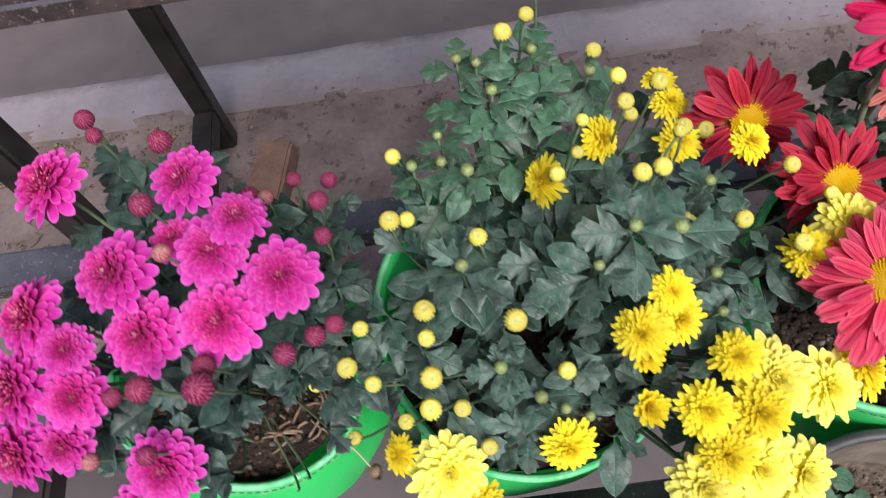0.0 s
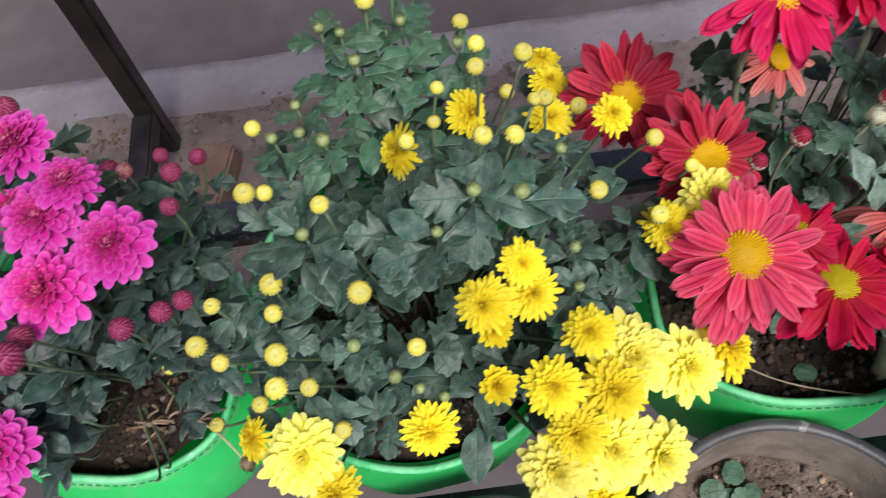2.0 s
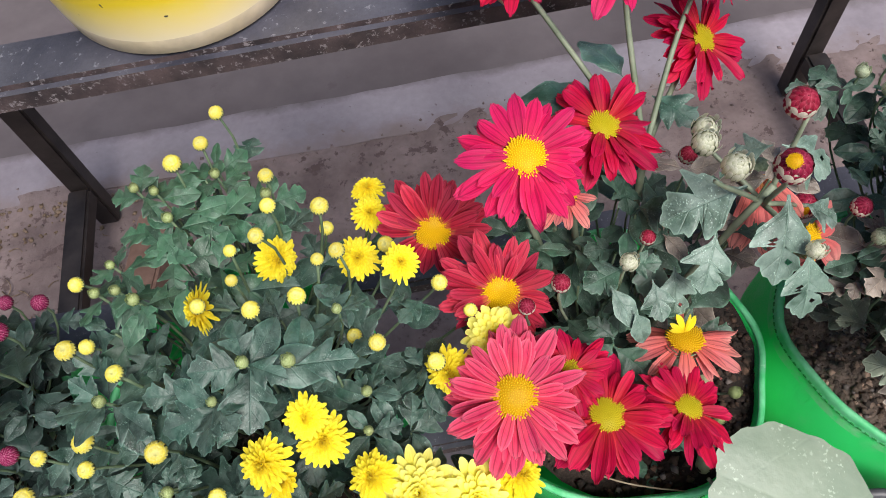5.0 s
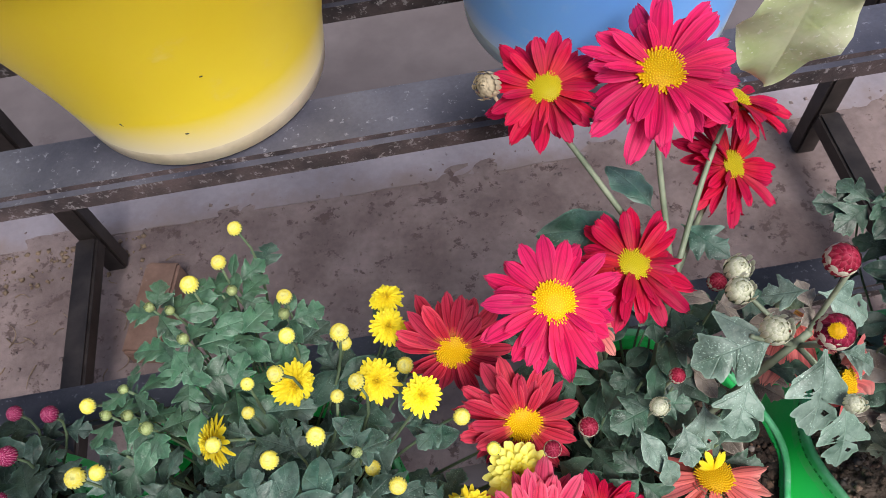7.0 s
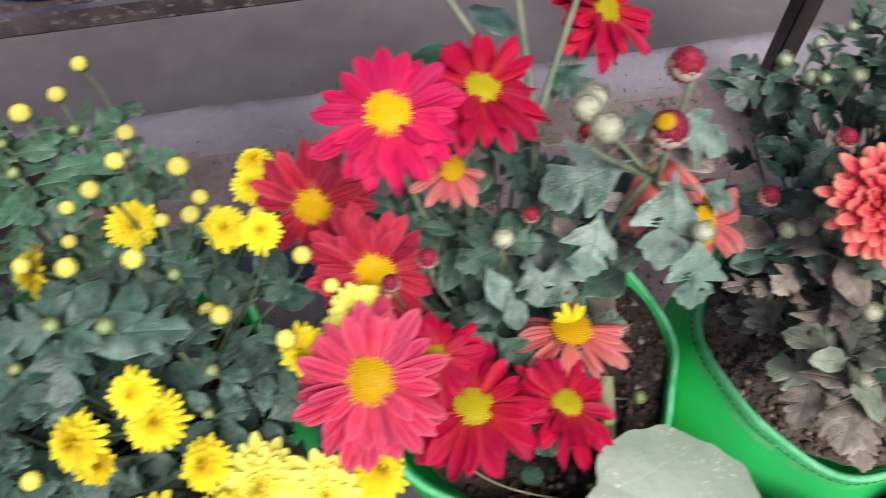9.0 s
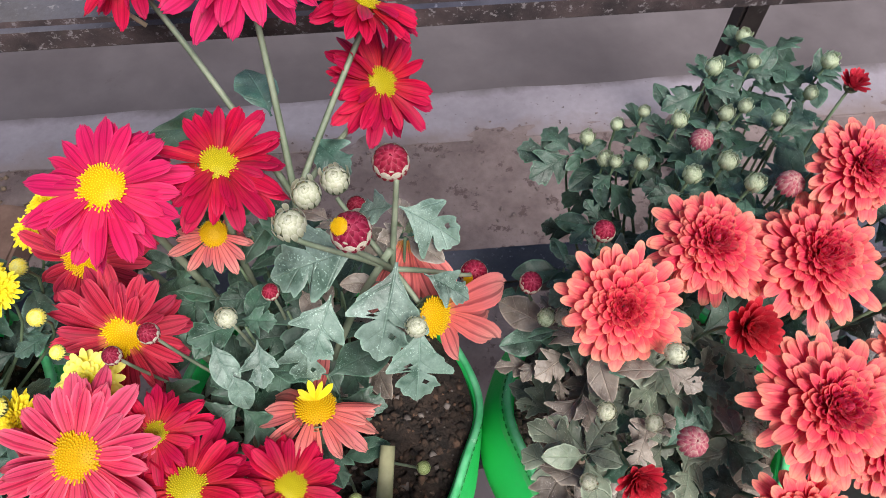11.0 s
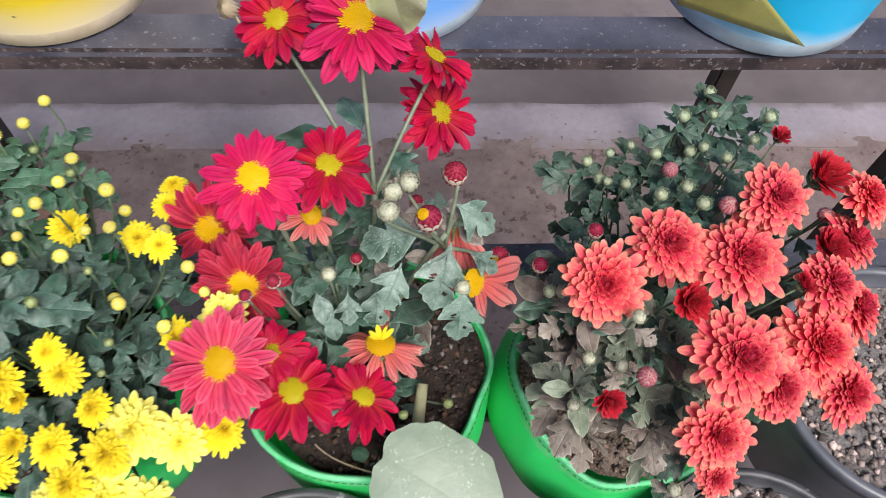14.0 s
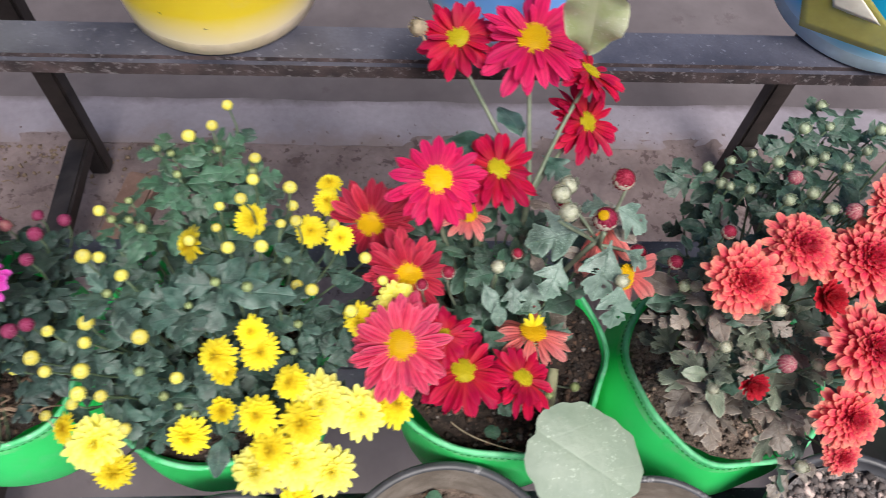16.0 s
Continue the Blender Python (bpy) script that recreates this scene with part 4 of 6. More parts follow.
# ---- grow bags ----
def grow_bag(at, radius, seed, corner, low, high, soil_mat, dents=(), climb=1.3, dip=(0, 0), swell=0.05, tall=0.215, label="bright green fabric grow bag with a soft sagging rim"):
    """A soft open bag; the rim sags to `low` in front and stands to `high` behind; corner: (angle, reach) where the hem is pulled out; dents: (angle, depth) where a pot presses on the wall; dip: (angle, depth) where the hem sinks."""
    rr = random.Random(seed)
    ph = [rr.random() * 6.28 for _ in range(4)]
    bag = thing("grow_bag", label, "grow bag", "grow bags on the stand", at)
    rim0 = at[2] + tall

    def rim_height(a):
        back = 0.5 + 0.5 * math.sin(a)
        base = low + (high - low) * back ** climb + 0.004 * math.sin(3 * a + ph[0])
        base -= dip[1] * math.exp(-(((a - radians(dip[0]) + math.pi) % (2 * math.pi) - math.pi) / 0.6) ** 2)
        return base - at[2]

    def belly(q):
        return 1.0 + swell * math.sin(math.pi * min(1, q * 1.02)) - 0.04 * (1 - q)

    def wobble(a, r, z, i):
        q = z / tall
        pull = sum(reach * math.exp(-(((a - radians(deg) + math.pi) % (2 * math.pi) - math.pi) / 0.38) ** 2) for deg, reach in corner)
        rad = r * (1 + 0.018 * math.sin(2 * a + ph[1]) * q + 0.012 * math.sin(5 * a + ph[2]) * q + 0.008 * math.sin(9 * a + ph[3] + 3 * q)) + pull * max(0, q) ** 3
        press = sum(deep * math.exp(-(((a - radians(deg) + math.pi) % (2 * math.pi) - math.pi) / 0.5) ** 2) for deg, deep in dents)
        rad -= press * (1 - max(0.0, min(1.0, q)) ** 8)
        if q < 0.06:
            rad *= 0.95
        return rad, q * rim_height(a)

    outer = [(radius * belly(k / 12), tall * k / 12) for k in range(13)]
    outer[0] = (radius * 0.9, 0.0)
    inner = [(radius * 0.985 - 0.0015, tall * (1 - 0.03 * k)) for k in range(1, 9)]
    ground_ring = [(0.0, 0.0)]
    prof = ground_ring + outer
    put("outer_wall", lathe("outer_wall", prof, BAG, 96, None, wobble), bag, pose(*at))
    put("inner_wall", lathe("inner_wall", [(radius * 0.995, tall * 0.985)] + inner, BAG, 96, None, lambda a, r, z, i: (wobble(a, r, z, i)[0] - 0.002, wobble(a, r, z, i)[1])), bag, pose(*at))
    hem = [(radius * belly(0.95) + 0.0012, tall * 0.95), (radius * belly(0.975) + 0.0014, tall * 0.975), (radius + 0.0018, tall * 1.0), (radius - 0.001, tall * 1.008), (radius - 0.0035, tall * 1.0), (radius - 0.0030, tall * 0.975)]
    put("hem", lathe("hem", hem, RIM, 96, None, wobble), bag, pose(*at), "worn pale hem")
    verts, faces = [], []
    for k in range(110):
        a0, a1 = 2 * math.pi * k / 110, 2 * math.pi * (k + 0.55) / 110
        o = len(verts)
        for a in (a0, a1):
            for q in (0.955, 0.961):
                r, z = wobble(a, radius * belly(q), tall * q, 1)
                for d in (0.0008, 0.0020):
                    verts.append(((r + d) * math.cos(a), (r + d) * math.sin(a), z))
        faces += [(o, o + 1, o + 3, o + 2), (o + 4, o + 6, o + 7, o + 5), (o + 1, o + 5, o + 7, o + 3), (o, o + 2, o + 6, o + 4), (o + 2, o + 3, o + 7, o + 6), (o, o + 4, o + 5, o + 1)]
    tagged(put("stitching", mesh_of("stitching", verts, faces, STITCH, smooth=False), bag, pose(*at), "dark running stitches"), kind="stuff")

    top = low - (0.022 if soil_mat is SOIL else 0.012)

    def height(x, y):
        return top + 0.012 * noise.noise((x * 22, y * 22, seed)) + 0.008 * noise.noise((x * 70, y * 70, seed)) + 0.012 * (1 - ((x - at[0]) ** 2 + (y - at[1]) ** 2) / radius ** 2)

    verts, faces = [], []
    rings, seg = 16, 60
    for i in range(rings + 1):
        for k in range(seg):
            a = 2 * math.pi * k / seg
            r = radius * 0.95 * i / rings
            x, y = at[0] + r * math.cos(a), at[1] + r * math.sin(a)
            verts.append((x, y, height(x, y)))
    for i in range(rings):
        for k in range(seg):
            k2 = (k + 1) % seg
            faces.append((i * seg + k, (i + 1) * seg + k, (i + 1) * seg + k2, i * seg + k2))
    tagged(new("potting_soil", mesh_of("potting_soil", verts, faces, soil_mat)), "dark crumbly potting soil filling a grow bag", "soil", kind="stuff")

    def area():
        a, r = rr.random() * 6.28, radius * 0.92 * math.sqrt(rr.random())
        return at[0] + r * math.cos(a), at[1] + r * math.sin(a)

    tagged(new("soil_crumbs", clods("soil_crumbs", 1800, area, 0.0030, BITS[soil_mat], height)), "loose soil crumbs in a grow bag", "soil", kind="stuff")
    grit = random.Random(seed + 50)

    def spot():
        a, r = grit.random() * 6.28, radius * 0.9 * math.sqrt(grit.random())
        return at[0] + r * math.cos(a), at[1] + r * math.sin(a)

    tagged(new("grit", clods("grit", 220, spot, 0.0028, PEBBLE, height)), "small pale pebbles lying on the bag's soil", "gravel", kind="stuff")
    return bag


SHELF = 0.601
grow_bag((-0.190, 0.205, SHELF), 0.101, 3, ((-45, 0.012), (-95, -0.003)), 0.768, 0.810, SOIL, climb=2.2, swell=0.13)
grow_bag((0.040, 0.198, SHELF), 0.112, 5, ((-60, 0.006),), 0.770, 0.835, SOIL, ((-80, 0.008),))
grow_bag((0.335, 0.200, SHELF), 0.113, 8, ((212, 0.010), (-25, -0.005), (-85, -0.002)), 0.774, 0.778, SOIL, dip=(12, 0.026))
grow_bag((0.573, 0.190, SHELF), 0.104, 11, ((-110, 0.006), (-60, 0.004)), 0.753, 0.762, SOIL_LIGHT, ((-64, 0.012),), swell=0.19)


# ---- pots ----
def black_pot(at, radius, tall, mat, soil_mat, fill, label, crust=True):
    pot = thing("nursery_pot", label, "plant pot", "black pots in the front row", at)
    prof = [(0, 0), (radius * 0.70, 0), (radius * 0.93, tall * 0.88), (radius * 0.94, tall * 0.90), (radius * 1.0, tall * 0.905), (radius * 1.01, tall * 0.985), (radius * 0.995, tall), (radius * 0.945, tall), (radius * 0.93, tall * 0.985)]
    rr = random.Random(int(at[0] * 1000))
    p = rr.random() * 6
    wob = lambda a, r, z, i: (r * (1 + 0.008 * math.sin(2 * a + p)), z)
    put("pot_body", lathe("pot_body", prof, mat, 64, None, wob), pot, pose(*at))
    inner = [(radius * 0.93, tall * 0.985), (radius * 0.90, tall * 0.8), (radius * 0.86, tall * fill - 0.01)]
    put("pot_lining", lathe("pot_lining", inner, CRUST if crust else mat, 64, None, wob), pot, pose(*at), "inner wall crusted with dried earth" if crust else "")
    verts, faces = [], []
    rings, seg = 12, 48
    height = lambda x, y: at[2] + tall * fill + 0.010 * noise.noise((x * 30, y * 30, 3)) + 0.005 * noise.noise((x * 90, y * 90, 1))
    for i in range(rings + 1):
        for k in range(seg):
            a, r = 2 * math.pi * k / seg, radius * 0.895 * i / rings
            x, y = at[0] + r * math.cos(a), at[1] + r * math.sin(a)
            verts.append((x, y, height(x, y)))
    for i in range(rings):
        for k in range(seg):
            faces.append((i * seg + k, (i + 1) * seg + k, (i + 1) * seg + (k + 1) % seg, i * seg + (k + 1) % seg))
    tagged(new("pot_soil", mesh_of("pot_soil", verts, faces, soil_mat)), "dry crumbly soil in a plastic pot", "soil", kind="stuff")

    def area():
        a, r = rr.random() * 6.28, radius * 0.86 * math.sqrt(rr.random())
        return at[0] + r * math.cos(a), at[1] + r * math.sin(a)

    tagged(new("soil_crumbs", clods("soil_crumbs", 620 if soil_mat is not ASH else 1300, area, 0.0030 if soil_mat is not ASH else 0.0042, BITS[soil_mat], height)), "lumps of dry soil in a plastic pot", "soil", kind="stuff")
    return pot


black_pot((0.075, -0.035, SHELF), 0.098, 0.155, BLACK_POT, SOIL, 0.72, "black plastic nursery pot, dusty, in the front row")
black_pot((0.272, -0.022, SHELF), 0.110, 0.160, BLACK_POT, SOIL_LIGHT, 0.66, "wide black plastic pot crusted with dry earth inside")
black_pot((0.472, -0.015, SHELF), 0.088, 0.155, BLACK_POT, SOIL_LIGHT, 0.72, "black plastic nursery pot with dry soil and a seedling")
black_pot((0.665, -0.010, SHELF), 0.102, 0.165, BLACK_POT, ASH, 0.90, "black plastic pot filled with lumpy ashy soil", False)
black_pot((0.840, 0.165, SHELF), 0.125, 0.185, GREY_POT, ASH, 0.86, "large grey plastic pot filled with lumpy dark soil", False)


def tall_pot(at, r_foot, r_top, tall, mat, foot, label, belly=0.0):
    pot = thing("glazed_pot", label, "plant pot", "coloured pots on the upper tier", at)
    n = 14
    side = [(r_foot + (r_top - r_foot) * (k / n) ** 1.5 + belly * math.sin(math.pi * k / n), tall * k / n) for k in range(n + 1)]
    put("foot_band", lathe("foot_band", [(0, 0), (r_foot - 0.004, 0), (r_foot - 0.0006, 0.003)] + [(r, z) for r, z in side if 0 < z < tall * 0.13], foot, 64), pot, pose(*at), "pale unglazed foot band")
    z0 = max(z for r, z in side if z < tall * 0.13)
    put("pot_body", lathe("pot_body", [(r, z) for r, z in side if z >= z0 - 1e-6] + [(r_top + 0.006, tall + 0.004), (r_top + 0.006, tall + 0.012), (r_top - 0.006, tall + 0.012), (r_top - 0.010, tall - 0.02), (r_top * 0.93, tall * 0.86)], mat, 64), pot, pose(*at))
    put("soil", lathe("soil", [(0, tall * 0.87), (r_top * 0.5, tall * 0.88), (r_top * 0.95, tall * 0.865)], SOIL, 48), pot, pose(*at), "dark soil")
    return pot


tall_pot((0.054, 0.499, 0.971), 0.092, 0.165, 0.24, POT_YELLOW, POT_CREAM, "glossy yellow plastic pot with a cream foot, on the rail")
tall_pot((0.350, 0.505, 0.971), 0.098, 0.135, 0.24, POT_BLUE, POT_PALE, "periwinkle blue plastic pot standing on the upper rails")
tall_pot((0.705, 0.495, 0.971), 0.098, 0.135, 0.24, POT_CYAN, POT_PALE, "bright sky-blue plastic pot with a pale foot")
tall_pot((-0.285, 0.510, 0.971), 0.098, 0.135, 0.24, POT_LIME, POT_CREAM, "lime green plastic pot with a cream foot")


# ---- plants ----
def leaf_pose(at, az, elev, size, rr):
    d = Vector((math.cos(az) * math.cos(elev), math.sin(az) * math.cos(elev), math.sin(elev)))
    up = Vector((rr.uniform(-0.6, 0.6), rr.uniform(-0.65, 0.35), 1))
    z = (up - up.dot(d) * d).normalized()
    x = d.cross(z)
    return Matrix(((x.x * size, d.x * size, z.x * size, at.x), (x.y * size, d.y * size, z.y * size, at.y), (x.z * size, d.z * size, z.z * size, at.z), (0, 0, 0, 1)))


OPEN_SIDE = Vector((0.0, -0.45, 0.89))


class Plant:
    """One chrysanthemum: heads on stems from a root, with leaves along the stems."""

    def __init__(self, root, label, group, leaves, stem_mat, seed, leaf_size=(0.036, 0.060), name="chrysanthemum_plant"):
        self.root, self.rr = Vector(root), random.Random(seed)
        self.ob = thing(name, label, "flowering plant", group, root)
        self.leaves, self.stem_mat, self.leaf_size = leaves, stem_mat, tuple(0.72 * v for v in leaf_size)
        self.blooms, self.count, self.rest, self.taken = [], 0, [], []
        self.gap = 0.30 if leaves is LEAVES["yellow"] else 0.25

    def clear(self, p, slack):
        """False where a leaf would grow in front of a bloom."""
        for h, r in self.blooms:
            d = p - h
            along = d.dot(OPEN_SIDE)
            if along > -0.004 and (d - along * OPEN_SIDE).length < r + slack * (0.35 if r < 0.012 else 1.0):
                return False
        return True

    def add_leaf(self, at, az, elev, size, meshes=None):
        rr = self.rr
        d = Vector((math.cos(az) * math.cos(elev), math.sin(az) * math.cos(elev), math.sin(elev) - 0.15))
        if not self.clear(at + d * size * 0.55, size * 0.36) or not self.clear(at + d * size * 0.95, size * 0.12):
            return
        end = at + d * size
        if end.z < self.root.z + (0.10 if end.y < self.root.y - 0.045 else 0.035) and (end.xy - self.root.xy).length > 0.092:
            return
        middle = at + d * size * 0.55
        depth = middle.dot(OPEN_SIDE)
        flat = middle - depth * OPEN_SIDE
        if any(depth - h < 0.026 and (flat - f).length < self.gap * max(size, s) for f, h, s in self.taken):
            return
        self.taken.append((flat, depth, size))
        meshes = meshes or self.leaves
        me = meshes[min(len(meshes) - 1, int(rr.random() * len(meshes)))]
        m = leaf_pose(at, az, elev, size, rr)
        self.count += 1
        if self.count <= 280:
            put("leaf", me, self.ob, m)
        else:
            self.rest.append((me, m))

    def head(self, kind, x, y, z, r, nx=0.0, ny=-0.25, leafy=5, stem=True):
        rr = self.rr
        at = Vector((x, y, z))
        n = Vector((nx, ny, 1)).normalized()
        if kind in RAYS:
            ob = self.daisy(kind, at, n, r)
        else:
            options = HEADS[kind]
            spin = rr.random() * 6.28
            m = frame_of(at - n * r * (0.12 if kind in EYES else 0.0), n, (math.cos(spin), math.sin(spin), 0), r)
            ob = put("flower" if kind in EYES or "half" in kind else "bud", options[int(rr.random() * len(options))], self.ob, m)
            if kind in EYES:
                put("flower_middle", EYES[kind], ob, m)
            small = r * (0.42 if kind in EYES else 0.5 if "half" in kind else 1.10 if kind == "red_ball" else 1.0)
            cup_at = at - n * (r * 0.10 if kind in EYES or "half" in kind else r * 0.12)
            put("calyx", CUP_PALE if kind == "red_ball" else CUP_BUD if kind in ("pale_ball", "green_ball", "white_ball", "pink_ball") else CUP, ob, frame_of(cup_at, n, (math.cos(spin), math.sin(spin), 0), small))
        if stem:
            self.stem_to(at - n * r * 0.3, n, leafy, thick=0.0009 + 0.0003 * (r > 0.02) + 0.0009 * (kind in RAYS))
        return ob

    def daisy(self, kind, at, n, r):
        rr = self.rr
        fl = put("flower", CUP, self.ob, frame_of(at - n * r * 0.05, n, None, r * 0.36), "")
        disc_r = r * {"dark": 0.225, "faded": 0.25}.get(kind, 0.245)
        put("disc", DISCS[kind], fl, frame_of(at, n, None, disc_r), "domed yellow disc of tiny florets")
        count = rr.choice((18, 19, 20)) if kind != "faded" else 15
        rows = ((0, 0.15, -0.014, -9, 0.78), (0.5, 0.13, -0.006, 1, 0.72), (0.25, 0.12, 0.0, 10, 0.60))
        for ring, (off, base, lift, tilt, reach) in enumerate(rows if kind != "faded" else rows[:2]):
            for k in range(count + (1 if ring == 0 else -1)):
                if rr.random() < (0.18 if kind == "faded" else 0.55 if ring == 2 else 0.07):
                    continue
                turn = 2 * math.pi * (k + off) / (count + (1 if ring == 0 else -1))
                if kind == "faded" and math.sin(turn) > 0.3 and rr.random() < 0.85:
                    continue
                a = 2 * math.pi * (k + off + rr.uniform(-0.3, 0.3)) / (count + (1 if ring == 0 else -1))
                basis = frame_of(at, n, None, 1.0)
                loc = basis @ pose(0, 0, 0, 0, 0, math.degrees(a)) @ pose(r * base, 0, lift * r * 6, rr.uniform(-14, 14), -(tilt + rr.uniform(-13, 12) - (22 * rr.random() if kind == "faded" else 0)), rr.uniform(-5, 5)) @ Matrix.Diagonal((*[r * reach * rr.uniform(0.76, 1.14)] * 3, 1))
                put("petal", RAYS[kind][int(rr.random() * 5)], fl, loc)
        return fl

    def hanging(self, flower, kind, base, tips):
        """Withered ray petals that droop from one side of a flower."""
        base = Vector(base)
        for k, tip in enumerate(tips):
            along = Vector(tip) - base
            m = frame_of(base + along * 0.10, Vector((0.15, -0.55, 1)) - Vector((0.15, -0.55, 1)).project(along), along, along.length)
            put("petal", RAYS[kind][k % 5], flower, m)

    def stem_to(self, tip, n, leafy, thick=0.0014, mat=None, sizes=None, meshes=None, start=0.34):
        rr = self.rr
        flat = Vector((tip.x - self.root.x, tip.y - self.root.y, 0))
        foot = self.root + flat * rr.uniform(0.15, 0.4) + Vector((rr.uniform(-0.012, 0.012), rr.uniform(-0.012, 0.012), 0))
        rise = tip.z - foot.z
        pts = bezier(foot, foot + Vector((flat.x * 0.25, flat.y * 0.25, rise * 0.45)), tip - n * rise * 0.35 - Vector((0, 0, rise * 0.10)), tip, 10)
        put("stem", tube("stem", pts, thick * 1.5, thick, mat or self.stem_mat), self.ob)
        az = rr.random() * 6.28
        lo, hi = sizes or self.leaf_size
        leafy = round(leafy * 1.7)
        for i in range(leafy):
            q = start + (0.86 - start) * (i + 0.6 * rr.random()) / max(1, leafy)
            at = pts[min(9, int(q * 9))].lerp(pts[min(9, int(q * 9) + 1)], q * 9 - int(q * 9))
            az += 2.4 + rr.uniform(-0.4, 0.4)
            size = (lo + (hi - lo) * rr.random()) * (1.1 - 0.35 * q)
            self.add_leaf(at, az, radians(rr.uniform(5, 40)), size, meshes)

    def rosette(self, x, y, z, n, size, meshes=None, elev=(0, 30), stem=True):
        """A leafy shoot tip."""
        rr = self.rr
        tip = Vector((x, y, z))
        n, size = max(4, round(n * 1.05)), size * 0.84
        if stem:
            self.stem_to(tip - Vector((0, 0, 0.010)), Vector((0, -0.1, 1)).normalized(), 3, meshes=meshes, thick=0.0008, mat=STEM)
        az = rr.random() * 6.28
        for i in range(n):
            az += 2.4
            q = i / max(1, n - 1)
            self.add_leaf(tip - Vector((0, 0, 0.012 * (1 - q))), az, radians(elev[0] + (elev[1] - elev[0]) * q + rr.uniform(-8, 8)), size * (1.0 - 0.45 * q) * rr.uniform(0.85, 1.15), meshes)

    def finish(self):
        """Joins the leaves past the countable ones, one mesh for each material."""
        for mat in dict.fromkeys(me.materials[0] for me, m in self.rest):
            V, F, U, T = [], [], [], []
            for me, m in self.rest:
                if me.materials[0] != mat:
                    continue
                o = len(V)
                V += [m @ v.co for v in me.vertices]
                uv, edge = [(0.5, 0.5)] * len(me.vertices), [0.0] * len(me.vertices)
                for lo in me.loops:
                    uv[lo.vertex_index] = tuple(me.uv_layers[0].data[lo.index].uv)
                    edge[lo.vertex_index] = me.uv_layers[1].data[lo.index].uv[0]
                U += uv
                T += edge
                F += [tuple(i + o for i in p.vertices) for p in me.polygons]
            tagged(put("lower_foliage", mesh_of("lower_foliage", V, F, mat, U, tints=T), self.ob), "dense lower leaves", kind="stuff")


GROUP = "chrysanthemums in the grow bags"

# -- yellow plant --
yel = Plant((0.045, 0.198, 0.745), "bushy chrysanthemum with small yellow pompoms and many button buds", GROUP, LEAVES["yellow"], STEM, 21)
Y_FRONT = [("lemon", -0.023, 0.080, 0.863, 0.0227, 0, -.35), ("yellow", -0.008, 0.060, 0.849, 0.0160, .3, -.9), ("yellow", -0.054, 0.096, 0.856, 0.0134, -.9, -.3), ("yellow", 0.051, 0.086, 0.859, 0.0176, 0, -1.0),
           ("yellow", 0.119, 0.084, 0.924, 0.0160, -.1, -.3), ("lemon", 0.165, 0.100, 0.907, 0.0218, 0, -.2), ("lemon", 0.197, 0.093, 0.895, 0.0202, .2, -.4), ("yellow", 0.151, 0.082, 0.909, 0.0185, -.1, -.4),
           ("yellow", 0.128, 0.062, 0.908, 0.0168, -.2, -.5), ("lemon", 0.147, 0.056, 0.892, 0.0218, 0, -.4), ("lemon", 0.174, 0.051, 0.880, 0.0202, .3, -.5), ("lemon", 0.116, 0.049, 0.893, 0.0193, -.2, -.5), ("yellow", 0.145, 0.036, 0.845, 0.0168, .1, -.9)]
Y_MID = [("yellow", 0.142, 0.110, 0.925, 0.0143, -.3, -.2), ("yellow", 0.089, 0.121, 0.953, 0.0151, -.4, -.5), ("yellow", 0.117, 0.135, 0.927, 0.0160, .2, -.6), ("yellow", 0.112, 0.144, 0.946, 0.0126, 0, -.4),
         ("yellow_half", 0.093, 0.115, 0.933, 0.0101, .1, -.5), ("lemon", 0.226, 0.178, 0.928, 0.0176, 0, -.3), ("yellow", 0.195, 0.160, 0.932, 0.0151, -.4, -.5), ("yellow_half", 0.091, 0.090, 0.918, 0.0109, .2, -.4),
         ("yellow", 0.054, 0.220, 0.950, 0.0151, -1.4, -.5), ("yellow", 0.099, 0.256, 0.930, 0.0151, .9, -.9), ("yellow", 0.178, 0.228, 0.948, 0.0126, .1, -.3), ("yellow", 0.159, 0.329, 0.885, 0.0126, 0, .2),
         ("yellow", 0.159, 0.302, 0.893, 0.0134, 0, -.2), ("yellow", 0.149, 0.254, 0.917, 0.0151, .1, -.4), ("yellow", 0.225, 0.105, 0.885, 0.0185, .5, 0)]
for h in Y_FRONT + Y_MID:
    yel.blooms.append((Vector(h[1:4]), h[4]))
BUTTONS = [(-.032, .264, .932), (-.038, .221, .928), (-.028, .224, .921), (.013, .182, .967), (-.023, .160, .928), (-.024, .146, .920), (-.065, .165, .900), (-.076, .144, .893), (-.102, .145, .865), (-.060, .130, .898),
           (-.024, .124, .915), (-.027, .109, .904), (-.046, .113, .867), (-.009, .107, .904), (.003, .090, .872), (-.087, .118, .821), (.027, .141, .943), (.052, .117, .917), (.158, .177, .953), (.199, .213, .941)]
BUTTONS_HIGH = [(.214, .191, .942), (.189, .163, .943), (.073, .356, .965), (.063, .331, .967), (.046, .316, .971), (.106, .268, .975), (.102, .239, .990), (.134, .273, .957), (.081, .244, .971), (.077, .232, .957), (.132, .227, .972),
                (.141, .241, .954), (.168, .262, .914), (.061, .212, .970), (.118, .207, .970), (.099, .190, .997), (.101, .305, .955), (.128, .291, .901), (.141, .198, .920)]
